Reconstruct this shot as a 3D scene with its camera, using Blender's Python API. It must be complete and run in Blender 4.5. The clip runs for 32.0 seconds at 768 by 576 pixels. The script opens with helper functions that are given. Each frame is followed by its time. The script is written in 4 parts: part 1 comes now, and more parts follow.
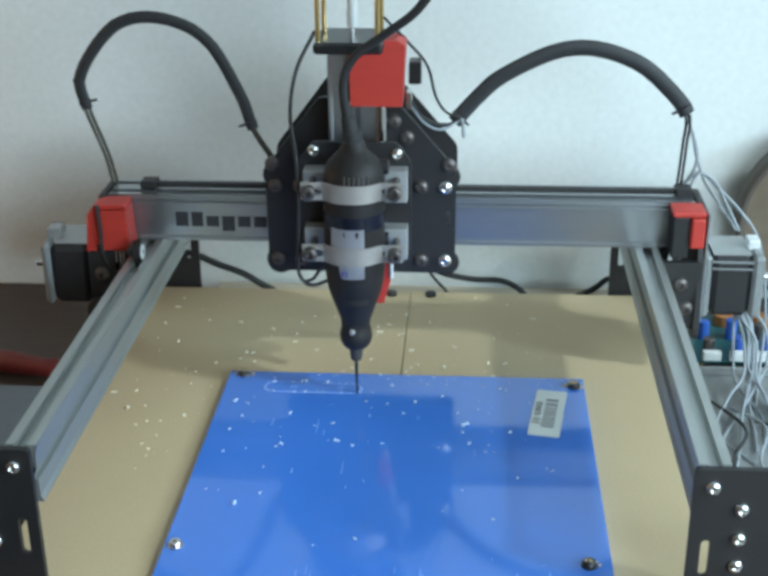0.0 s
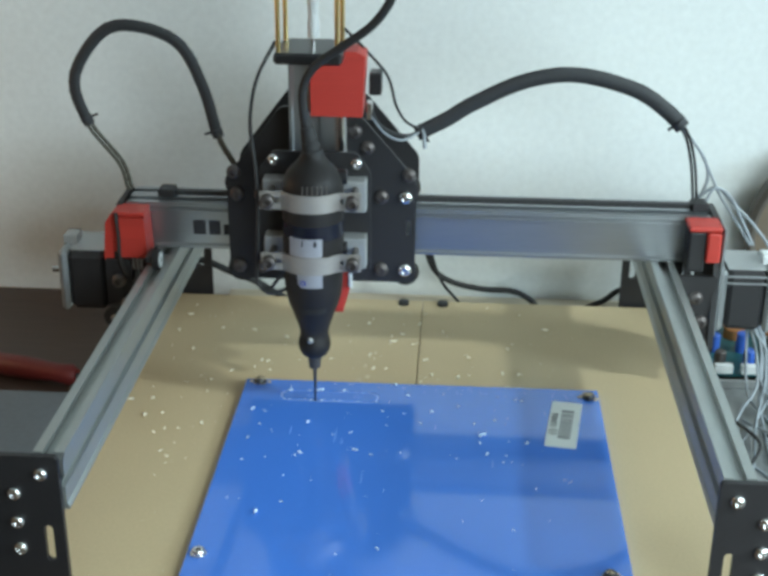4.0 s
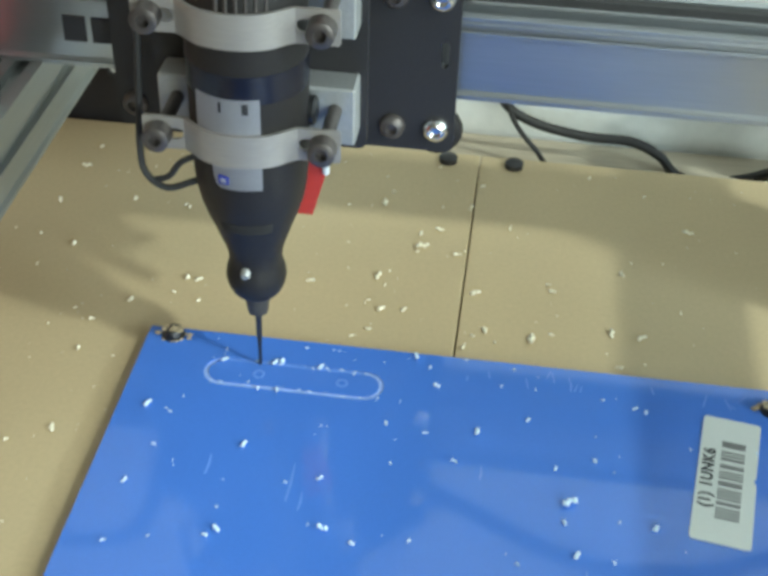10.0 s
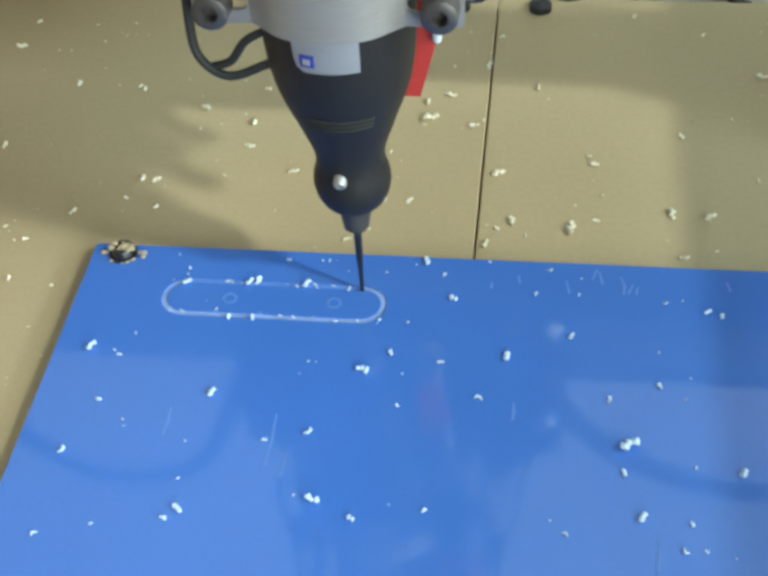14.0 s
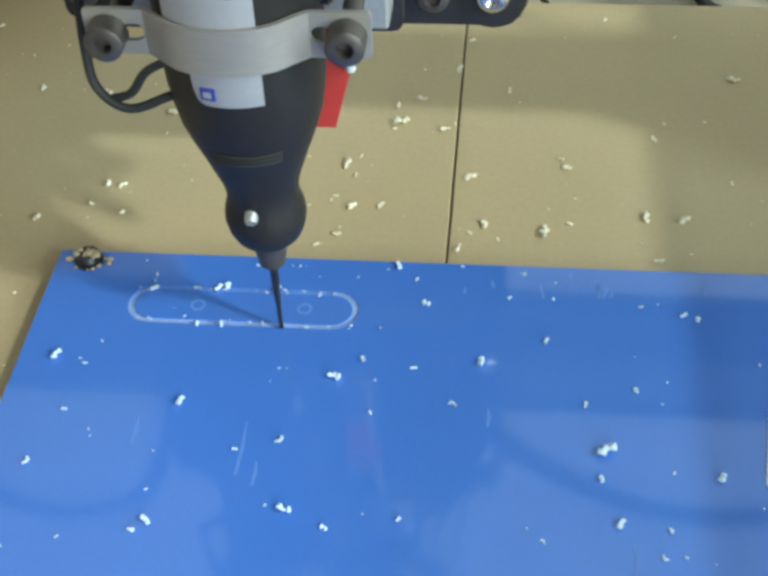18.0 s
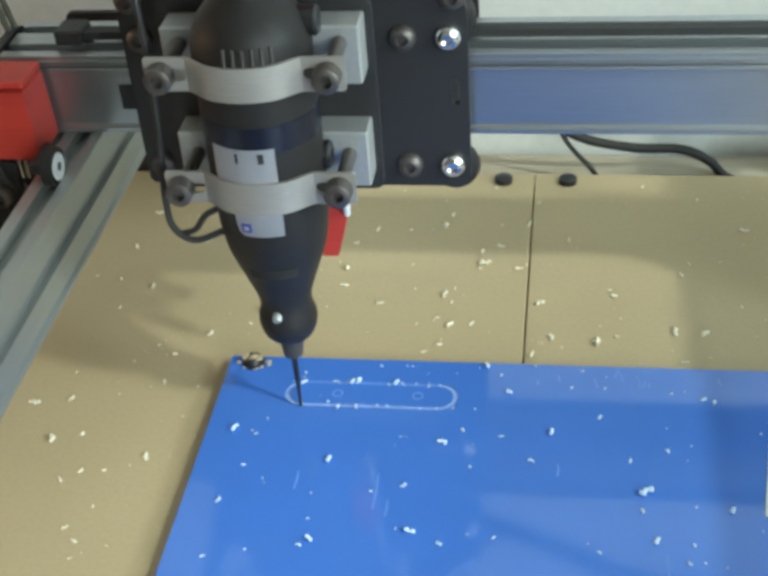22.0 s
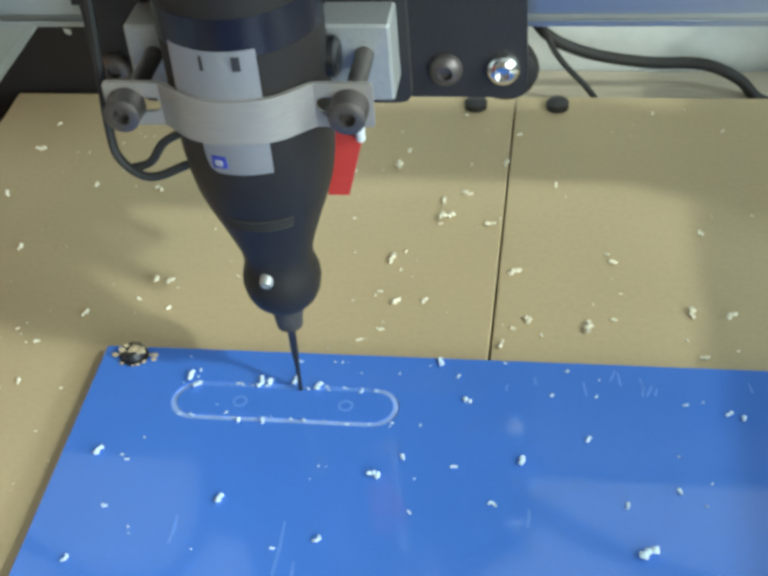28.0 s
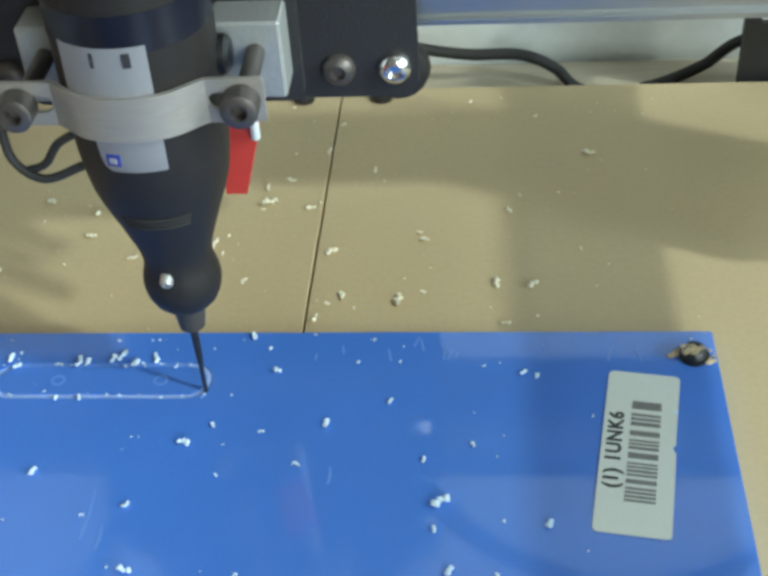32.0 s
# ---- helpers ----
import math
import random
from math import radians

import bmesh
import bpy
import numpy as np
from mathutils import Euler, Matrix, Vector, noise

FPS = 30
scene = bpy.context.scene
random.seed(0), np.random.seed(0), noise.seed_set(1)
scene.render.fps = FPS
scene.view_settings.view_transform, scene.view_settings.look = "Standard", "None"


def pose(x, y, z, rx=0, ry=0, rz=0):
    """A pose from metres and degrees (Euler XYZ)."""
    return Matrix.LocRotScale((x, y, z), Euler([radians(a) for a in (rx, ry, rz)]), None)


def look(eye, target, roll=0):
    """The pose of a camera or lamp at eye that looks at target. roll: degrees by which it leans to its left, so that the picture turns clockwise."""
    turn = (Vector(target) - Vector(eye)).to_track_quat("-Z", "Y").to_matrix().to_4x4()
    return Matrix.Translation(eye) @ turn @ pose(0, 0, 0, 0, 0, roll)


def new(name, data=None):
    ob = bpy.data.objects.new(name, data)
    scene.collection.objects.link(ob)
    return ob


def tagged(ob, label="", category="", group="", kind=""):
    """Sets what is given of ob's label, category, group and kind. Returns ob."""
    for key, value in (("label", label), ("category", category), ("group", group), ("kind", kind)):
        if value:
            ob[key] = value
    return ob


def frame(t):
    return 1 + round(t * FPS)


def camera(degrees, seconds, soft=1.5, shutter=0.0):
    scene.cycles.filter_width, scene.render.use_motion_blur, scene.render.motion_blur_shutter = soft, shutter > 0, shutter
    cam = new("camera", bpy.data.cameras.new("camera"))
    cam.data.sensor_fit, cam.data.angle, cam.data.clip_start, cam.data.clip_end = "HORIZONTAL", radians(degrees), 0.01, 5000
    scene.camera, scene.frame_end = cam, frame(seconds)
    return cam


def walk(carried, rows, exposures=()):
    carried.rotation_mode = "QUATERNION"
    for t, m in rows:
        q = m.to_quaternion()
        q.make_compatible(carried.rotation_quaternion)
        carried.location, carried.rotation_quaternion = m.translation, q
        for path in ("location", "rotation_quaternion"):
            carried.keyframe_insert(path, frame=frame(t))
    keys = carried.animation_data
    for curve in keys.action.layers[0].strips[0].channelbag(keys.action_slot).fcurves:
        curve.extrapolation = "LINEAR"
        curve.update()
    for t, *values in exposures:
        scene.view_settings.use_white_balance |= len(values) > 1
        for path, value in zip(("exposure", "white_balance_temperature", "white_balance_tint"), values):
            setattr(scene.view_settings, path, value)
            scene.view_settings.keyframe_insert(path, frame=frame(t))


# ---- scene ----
cam = camera(33.7, 32.0, soft=3.6, shutter=0.3)
PATH = [
    (0, (0.0533, -0.8209, 0.5183), (-0.0469, 0.5479, -0.0870), -0.57),
    (0.5, (0.0586, -0.8306, 0.5237), (-0.0410, 0.5384, -0.0811), -1.17),
    (1, (0.0510, -0.8348, 0.5236), (-0.0462, 0.5399, -0.0687), -0.61),
    (1.5, (0.0479, -0.8344, 0.5268), (-0.0423, 0.5452, -0.0551), -0.18),
    (2, (0.0469, -0.8406, 0.5239), (-0.0402, 0.5432, -0.0482), -0.41),
    (2.5, (0.0410, -0.8415, 0.5240), (-0.0363, 0.5388, -0.0581), -0.10),
    (3, (0.0371, -0.8401, 0.5264), (-0.0457, 0.5376, -0.0611), -0.05),
    (3.5, (0.0285, -0.8321, 0.5255), (-0.0507, 0.5432, -0.0682), 0.54),
    (5.5, (0.0218, -0.8036, 0.5226), (-0.0755, 0.5623, -0.0896), -0.26),
    (6, (0.0051, -0.7837, 0.5181), (-0.0617, 0.5795, -0.1042), -0.55),
    (6.5, (0.0002, -0.7551, 0.5023), (-0.0630, 0.5807, -0.1772), -0.54),
    (7, (-0.0058, -0.7141, 0.4918), (-0.0613, 0.5904, -0.2466), -2.04),
    (7.5, (-0.0287, -0.6710, 0.4781), (-0.0225, 0.6079, -0.3058), 0.46),
    (8, (-0.0220, -0.6058, 0.4699), (-0.0310, 0.6474, -0.3543), 0.71),
    (8.5, (0.0047, -0.5005, 0.4623), (-0.0632, 0.7415, -0.3761), 1.19),
    (9, (0.0111, -0.4183, 0.4404), (-0.1154, 0.7872, -0.4432), 2.12),
    (9.5, (0.0133, -0.3673, 0.4079), (-0.1195, 0.7803, -0.5490), 1.79),
    (10, (0.0135, -0.3052, 0.4066), (-0.1204, 0.8655, -0.5216), 1.78),
    (10.5, (0.0233, -0.2606, 0.3862), (-0.1097, 0.8813, -0.5773), 0.73),
    (11, (0.0313, -0.2404, 0.3768), (-0.1402, 0.8778, -0.6083), -2.42),
    (11.5, (0.0259, -0.2213, 0.3629), (-0.1681, 0.8699, -0.6479), -4.76),
    (12, (0.0289, -0.2088, 0.3534), (-0.1677, 0.8694, -0.6706), -5.98),
    (12.5, (0.0265, -0.2056, 0.3498), (-0.1676, 0.8608, -0.6871), -5.10),
    (13, (0.0242, -0.1995, 0.3460), (-0.1639, 0.8652, -0.6938), -4.37),
    (13.5, (0.0189, -0.1956, 0.3385), (-0.1601, 0.8580, -0.7141), -4.07),
    (14, (0.0205, -0.1965, 0.3387), (-0.1603, 0.8542, -0.7164), -4.30),
    (14.5, (0.0218, -0.1994, 0.3391), (-0.1559, 0.8531, -0.7147), -4.13),
    (16.5, (0.0198, -0.2000, 0.3362), (-0.1458, 0.8625, -0.7096), -3.16),
    (17, (0.0196, -0.1996, 0.3360), (-0.1379, 0.8642, -0.7096), -3.22),
    (17.5, (0.0179, -0.1972, 0.3337), (-0.1307, 0.8678, -0.7121), -3.12),
    (18, (0.0182, -0.1926, 0.3317), (-0.1250, 0.8714, -0.7158), -3.19),
    (18.5, (0.0138, -0.1932, 0.3322), (-0.1244, 0.8674, -0.7195), -2.33),
    (19, (0.0138, -0.1968, 0.3359), (-0.1428, 0.8625, -0.7144), -2.75),
    (19.5, (0.0168, -0.2113, 0.3437), (-0.1546, 0.8642, -0.6877), -3.21),
    (20, (0.0189, -0.2288, 0.3550), (-0.1662, 0.8690, -0.6503), -3.78),
    (20.5, (0.0169, -0.2536, 0.3677), (-0.1745, 0.8696, -0.6078), -3.44),
    (21, (0.0109, -0.2734, 0.3791), (-0.1931, 0.8664, -0.5744), -3.54),
    (21.5, (0.0108, -0.3023, 0.3946), (-0.1967, 0.8540, -0.5381), -4.08),
    (22, (0.0166, -0.3354, 0.4100), (-0.1981, 0.8603, -0.4698), -4.78),
    (22.5, (0.0146, -0.3683, 0.4201), (-0.1982, 0.8606, -0.4133), -4.13),
    (23, (0.0118, -0.4117, 0.4323), (-0.1743, 0.8614, -0.3388), -3.78),
    (23.5, (0.0021, -0.4607, 0.4446), (-0.1493, 0.8455, -0.2773), -3.76),
    (24, (-0.0104, -0.4804, 0.4370), (-0.1300, 0.8198, -0.3012), -3.95),
    (24.5, (-0.0081, -0.4788, 0.4347), (-0.1300, 0.8170, -0.3109), -4.61),
    (25, (-0.0038, -0.4525, 0.4340), (-0.1269, 0.8216, -0.3480), -4.55),
    (25.5, (-0.0006, -0.4040, 0.4208), (-0.1568, 0.8375, -0.4064), -4.32),
    (27.5, (0.0210, -0.2009, 0.3453), (-0.2158, 0.9312, -0.6098), -4.92),
    (28, (0.0277, -0.1879, 0.3350), (-0.1987, 0.9326, -0.6362), -5.70),
    (28.5, (0.0366, -0.1886, 0.3294), (-0.1645, 0.9404, -0.6375), -5.05),
    (29, (0.0374, -0.1928, 0.3188), (-0.1286, 0.9263, -0.6661), -2.88),
    (29.5, (0.0432, -0.1952, 0.3212), (-0.1047, 0.9328, -0.6565), -3.11),
    (30, (0.0576, -0.2003, 0.3241), (-0.0780, 0.9367, -0.6448), -3.93),
    (30.5, (0.0689, -0.2022, 0.3238), (-0.0606, 0.9388, -0.6413), -4.36),
    (31, (0.0708, -0.2042, 0.3277), (-0.0533, 0.9395, -0.6348), -4.49),
    (31.5, (0.0720, -0.2081, 0.3272), (-0.0598, 0.9394, -0.6298), -4.42),
    (32, (0.0702, -0.2116, 0.3303), (-0.0580, 0.9385, -0.6240), -4.40),
]
walk(cam, [(t, look(eye, target, roll)) for t, eye, target, roll in PATH],
     [(0, 0.12, 5700, 4), (3, 0.06, 5900, 4), (6, 0.06, 6200, 3), (9, 0.34, 6500, 2), (14, 0.38, 6450, 2), (20, 0.34, 6450, 2), (24, 0.36, 6450, 2), (28, 0.38, 6450, 2), (32, 0.26, 6450, 2)])

# ---- light ----
world = bpy.data.worlds.new("world")
scene.world = world
world.use_nodes = True
wn = world.node_tree
sky = wn.nodes.new("ShaderNodeTexSky")
sky.sky_type, sky.sun_disc = "NISHITA", False
sky.sun_elevation, sky.sun_rotation = radians(38.7), radians(114)
wn.nodes["Background"].inputs["Strength"].default_value = 0.10
wn.links.new(sky.outputs["Color"], wn.nodes["Background"].inputs["Color"])


def area(name, eye, target, sx, sy, watts, colour):
    data = bpy.data.lights.new(name, "AREA")
    data.shape, data.size, data.size_y, data.energy, data.color = "RECTANGLE", sx, sy, watts, colour
    ob = new(name, data)
    ob.matrix_world = look(eye, target)
    return ob


def sunlight(towards, strength, degrees, colour):
    data = bpy.data.lights.new("sun", "SUN")
    data.energy, data.angle, data.color = strength, radians(degrees), colour
    ob = new("sun", data)
    ob.matrix_world = look(towards, (0, 0, 0))
    return ob


# veiled sun and daylight through the east window, and two added fill lights
sunlight((1.0, -0.45, 0.90), 1.30, 3.5, (0.93, 1.0, 0.92))
area("east_window_light", (1.88, -0.55, 0.82), (-0.1, 0.14, 0.03), 0.50, 0.24, 17.0, (0.76, 0.93, 1.0))
# unseen fill added at the front to brighten the wall and front faces
area("front_fill_light", (0.80, -1.40, 0.55), (0.0, 0.40, 0.18), 1.1, 0.8, 24.5, (0.86, 0.97, 0.98))
# unseen warm source added low on the left, tints wall and beam
area("warm_fill_light", (-0.95, 0.05, 0.30), (-0.2, 0.3, 0.08), 0.12, 0.12, 0.8, (1.0, 0.58, 0.32))

# ---- materials ----
def material(name, colour, rough=0.5, metal=0.0, grain=60.0, spread=0.12, bump=0.15, blotch=6.0, coat=0.0, island=0.0, stretch=(1, 1, 1)):
    """A surface with variation at two scales: fine grain and broad patches."""
    m = bpy.data.materials.new(name)
    m.use_nodes = True
    t = m.node_tree
    b = t.nodes["Principled BSDF"]
    b.inputs["Metallic"].default_value = metal
    b.inputs["Coat Weight"].default_value = coat
    co = t.nodes.new("ShaderNodeTexCoord")
    mp = t.nodes.new("ShaderNodeMapping")
    mp.inputs["Scale"].default_value = stretch
    t.links.new(co.outputs["Object"], mp.inputs["Vector"])
    fine, broad = t.nodes.new("ShaderNodeTexNoise"), t.nodes.new("ShaderNodeTexNoise")
    for n, s, d in ((fine, grain, 5), (broad, blotch, 3)):
        n.inputs["Scale"].default_value, n.inputs["Detail"].default_value = s, d
        t.links.new(mp.outputs["Vector"], n.inputs["Vector"])
    mix = t.nodes.new("ShaderNodeMath")
    mix.operation = "ADD"
    t.links.new(fine.outputs["Fac"], mix.inputs[0])
    t.links.new(broad.outputs["Fac"], mix.inputs[1])
    ramp = t.nodes.new("ShaderNodeMapRange")
    ramp.inputs["From Min"].default_value, ramp.inputs["From Max"].default_value = 0.6, 1.4
    ramp.inputs["To Min"].default_value, ramp.inputs["To Max"].default_value = 1 - spread, 1 + spread
    t.links.new(mix.outputs[0], ramp.inputs["Value"])
    out = ramp.outputs["Result"]
    if island:
        info = t.nodes.new("ShaderNodeNewGeometry")
        r2 = t.nodes.new("ShaderNodeMapRange")
        r2.inputs["To Min"].default_value, r2.inputs["To Max"].default_value = 1 - island, 1 + island
        t.links.new(info.outputs["Random Per Island"], r2.inputs["Value"])
        mul = t.nodes.new("ShaderNodeMath")
        mul.operation = "MULTIPLY"
        t.links.new(out, mul.inputs[0])
        t.links.new(r2.outputs["Result"], mul.inputs[1])
        out = mul.outputs[0]
    hue = t.nodes.new("ShaderNodeVectorMath")
    hue.operation = "SCALE"
    hue.inputs[0].default_value = colour
    t.links.new(out, hue.inputs["Scale"])
    t.links.new(hue.outputs["Vector"], b.inputs["Base Color"])
    rr = t.nodes.new("ShaderNodeMapRange")
    rr.inputs["To Min"].default_value, rr.inputs["To Max"].default_value = max(0.02, rough * 0.8), min(1, rough * 1.2)
    t.links.new(broad.outputs["Fac"], rr.inputs["Value"])
    t.links.new(rr.outputs["Result"], b.inputs["Roughness"])
    if bump:
        bp = t.nodes.new("ShaderNodeBump")
        bp.inputs["Strength"].default_value, bp.inputs["Distance"].default_value = bump, 0.0006
        t.links.new(fine.outputs["Fac"], bp.inputs["Height"])
        t.links.new(bp.outputs["Normal"], b.inputs["Normal"])
    return m


WALL = material("painted_plaster", (0.80, 0.83, 0.82), 0.75, grain=140, spread=0.07, bump=0.25, blotch=4)
# tones for the unseen walls, chosen for dimmer and warmer bounced light
WALL_WARM = material("warm_bounce_brown", (0.30, 0.19, 0.11), 0.6, grain=40, spread=0.15, bump=0.2, blotch=2)
WALL_BEIGE = material("dim_bounce_beige", (0.36, 0.29, 0.21), 0.8, grain=80, spread=0.08, bump=0.2, blotch=2)
BATTEN = material("pale_batten_wood", (0.50, 0.44, 0.34), 0.7, grain=200, spread=0.15, bump=0.2, stretch=(0.2, 2, 2))
MDF = material("fibreboard", (0.545, 0.435, 0.265), 0.62, grain=420, spread=0.08, bump=0.12, blotch=9)
MDF_EDGE = material("fibreboard_edge", (0.36, 0.19, 0.09), 0.8, grain=500, spread=0.25, bump=0.4, stretch=(1, 1, 3))
DESK = material("dark_wood", (0.055, 0.035, 0.026), 0.45, grain=80, spread=0.35, bump=0.2, stretch=(0.25, 3, 1))
BLUE = material("blue_acrylic", (0.072, 0.205, 0.70), 0.08, grain=900, spread=0.05, bump=0.03, blotch=14, coat=0.6)
BLUE_CUT = material("milled_acrylic", (0.33, 0.48, 0.87), 0.7, grain=2500, spread=0.3, bump=0.6, blotch=160)
ALU = material("anodised_aluminium", (0.43, 0.45, 0.47), 0.32, 0.88, grain=300, spread=0.06, bump=0.08, stretch=(0.15, 3, 3))
ALU_Y = material("anodised_aluminium_rail", (0.42, 0.44, 0.43), 0.42, 0.75, grain=300, spread=0.06, bump=0.08, stretch=(3, 0.15, 3))
BLOCK = material("sawn_aluminium", (0.46, 0.47, 0.47), 0.5, 0.6, grain=700, spread=0.12, bump=0.3)
CASTING = material("cast_aluminium", (0.33, 0.345, 0.35), 0.5, 0.6, grain=500, spread=0.12, bump=0.25)
NAVY = material("navy_gloss_plastic", (0.008, 0.010, 0.022), 0.25, grain=300, spread=0.1, bump=0.03)
STRAP = material("bent_aluminium_strip", (0.40, 0.375, 0.35), 0.5, 0.5, grain=500, spread=0.1, bump=0.12, stretch=(0.2, 1, 3))
BLACK = material("black_powder_coat", (0.022, 0.021, 0.023), 0.5, grain=900, spread=0.25, bump=0.3)
PLASTIC = material("black_tool_plastic", (0.022, 0.020, 0.020), 0.5, grain=700, spread=0.2, bump=0.2)
PLASTIC.node_tree.nodes["Principled BSDF"].inputs["Specular IOR Level"].default_value = 0.3
RUBBER = material("black_rubber", (0.026, 0.026, 0.027), 0.65, grain=500, spread=0.25, bump=0.3)
RED = material("red_printed_plastic", (0.52, 0.045, 0.032), 0.45, grain=90, spread=0.12, bump=0.5, stretch=(0.2, 0.2, 14))
STEEL = material("bright_steel", (0.78, 0.78, 0.78), 0.18, 1.0, grain=300, spread=0.08, bump=0.05)
# dull steel, also used to darken bolts that only reflect a dim side
DULL_DIM_STEEL = material("dull_dim_steel", (0.14, 0.125, 0.12), 0.42, 0.7, grain=400, spread=0.2, bump=0.1)
DARKSTEEL = material("black_oxide_steel", (0.07, 0.07, 0.075), 0.32, 0.8, grain=400, spread=0.2, bump=0.1)
BRASS = material("brass", (0.62, 0.47, 0.2), 0.3, 1.0, grain=300, spread=0.12, bump=0.08)
PAPER = material("white_label_paper", (0.70, 0.73, 0.70), 0.55, grain=600, spread=0.04, bump=0.05)
CRUST = material("caked_dust", (0.50, 0.41, 0.27), 0.85, grain=900, spread=0.3, bump=0.5, island=0.3)
SCUFF = material("scuffed_acrylic", (0.12, 0.27, 0.74), 0.5, grain=1500, spread=0.25, bump=0.3)
SCUFF_DARK = material("dull_milled_acrylic", (0.12, 0.27, 0.76), 0.5, grain=1500, spread=0.3, bump=0.3, blotch=200)
TAPE = material("dark_tape", (0.04, 0.07, 0.16), 0.4, grain=400, spread=0.2, bump=0.1)
STICKER = material("pale_lavender_sticker", (0.38, 0.385, 0.43), 0.5, grain=500, spread=0.06, bump=0.05)
NUT = material("brown_grey_steel", (0.09, 0.08, 0.07), 0.5, 0.4, grain=400, spread=0.2, bump=0.1)
CORD = material("olive_brown_cord", (0.085, 0.08, 0.06), 0.6, grain=900, spread=0.3, bump=0.4)
BAR_INK = material("faded_print", (0.20, 0.20, 0.20), 0.6, grain=900, spread=0.25, bump=0.0)
INK = material("black_print", (0.03, 0.03, 0.035), 0.6, grain=500, spread=0.15, bump=0.0)
SLEEVE = material("braided_sleeve", (0.030, 0.032, 0.035), 0.55, grain=1400, spread=0.5, bump=0.7)
WIRE = material("grey_wire", (0.30, 0.33, 0.36), 0.45, grain=200, spread=0.12, bump=0.05)
CHIP = material("acrylic_chips", (0.60, 0.75, 0.90), 0.55, grain=900, spread=0.15, bump=0.4, island=0.2)
DUST = material("pale_chips", (0.80, 0.76, 0.62), 0.65, grain=900, spread=0.15, bump=0.4, island=0.2)
MARK = material("blue_print", (0.03, 0.05, 0.35), 0.5, grain=300, spread=0.1, bump=0.0)
GREEN = material("circuit_board_green", (0.02, 0.09, 0.10), 0.4, grain=200, spread=0.3, bump=0.2)
CAP_BLUE = material("blue_component", (0.04, 0.11, 0.45), 0.4, grain=200, spread=0.2, bump=0.05)
COPPER = material("copper_coil", (0.55, 0.24, 0.09), 0.4, 0.6, grain=600, spread=0.3, bump=0.4)
FLOOR = material("floor_boards", (0.12, 0.085, 0.06), 0.5, grain=40, spread=0.3, bump=0.2)
WHITE_PL = material("white_plastic", (0.75, 0.77, 0.77), 0.4, grain=200, spread=0.05, bump=0.05)


# ---- mesh helpers ----
def finish(bm, name, mat, smooth=None):
    bmesh.ops.recalc_face_normals(bm, faces=bm.faces)
    me = bpy.data.meshes.new(name)
    if smooth is not None:
        for f in bm.faces:
            f.smooth = True
        for e in bm.edges:
            e.smooth = len(e.link_faces) == 2 and e.calc_face_angle(0) < radians(smooth)
    bm.to_mesh(me)
    bm.free()
    me.materials.append(mat)
    return me


def part(name, bm, mat, parent=None, label="", m=None, smooth=None):
    """Links a bmesh as one mesh object under a thing or a part."""
    ob = new(name, finish(bm, name, mat, smooth))
    if parent:
        ob.parent = parent
    if m is not None:
        ob.matrix_basis = m
    return tagged(ob, label)


def thing(name, label, category, group="", m=None):
    ob = new(name)
    ob.empty_display_size = 0.02
    if m is not None:
        ob.matrix_basis = m
    return tagged(ob, label, category, group)


def box(x0, x1, y0, y1, z0, z1, bevel=0.0, seg=1, bm=None):
    bm = bm or bmesh.new()
    v = bmesh.ops.create_cube(bm, size=1)["verts"]
    for p in v:
        p.co = Vector(((x0 + x1) / 2 + p.co.x * (x1 - x0), (y0 + y1) / 2 + p.co.y * (y1 - y0), (z0 + z1) / 2 + p.co.z * (z1 - z0)))
    if bevel:
        es = {e for p in v for e in p.link_edges}
        bmesh.ops.bevel(bm, geom=list(es), offset=bevel, segments=seg, profile=0.5, affect="EDGES")
    return bm


def turned(profile, seg=32, bm=None, axis="z", at=(0, 0, 0)):
    """A lathe shape from (height, radius) pairs."""
    bm = bm or bmesh.new()
    rings = []
    for h, r in profile:
        ring = []
        for i in range(seg):
            a = 2 * math.pi * i / seg
            c, s = r * math.cos(a), r * math.sin(a)
            p = {"z": (c, s, h), "y": (c, h, s), "x": (h, c, s)}[axis]
            ring.append(bm.verts.new(Vector(p) + Vector(at)))
        rings.append(ring)
    for a, b in zip(rings, rings[1:]):
        for i in range(seg):
            bm.faces.new((a[i], a[(i + 1) % seg], b[(i + 1) % seg], b[i]))
    bm.faces.new(rings[0][::-1])
    bm.faces.new(rings[-1])
    return bm


def circle(x, y, r, n=14):
    return [(x + r * math.cos(2 * math.pi * i / n), y + r * math.sin(2 * math.pi * i / n)) for i in range(n)]


def stadium(x, y, lx, r, n=7, turn=0.0):
    pts = [(lx / 2 + r * math.cos(a), r * math.sin(a)) for a in (math.pi * (i / n - 0.5) for i in range(n + 1))]
    pts += [(-p[0], -p[1]) for p in pts]
    c, s = math.cos(turn), math.sin(turn)
    return [(x + c * p - s * q, y + s * p + c * q) for p, q in pts]


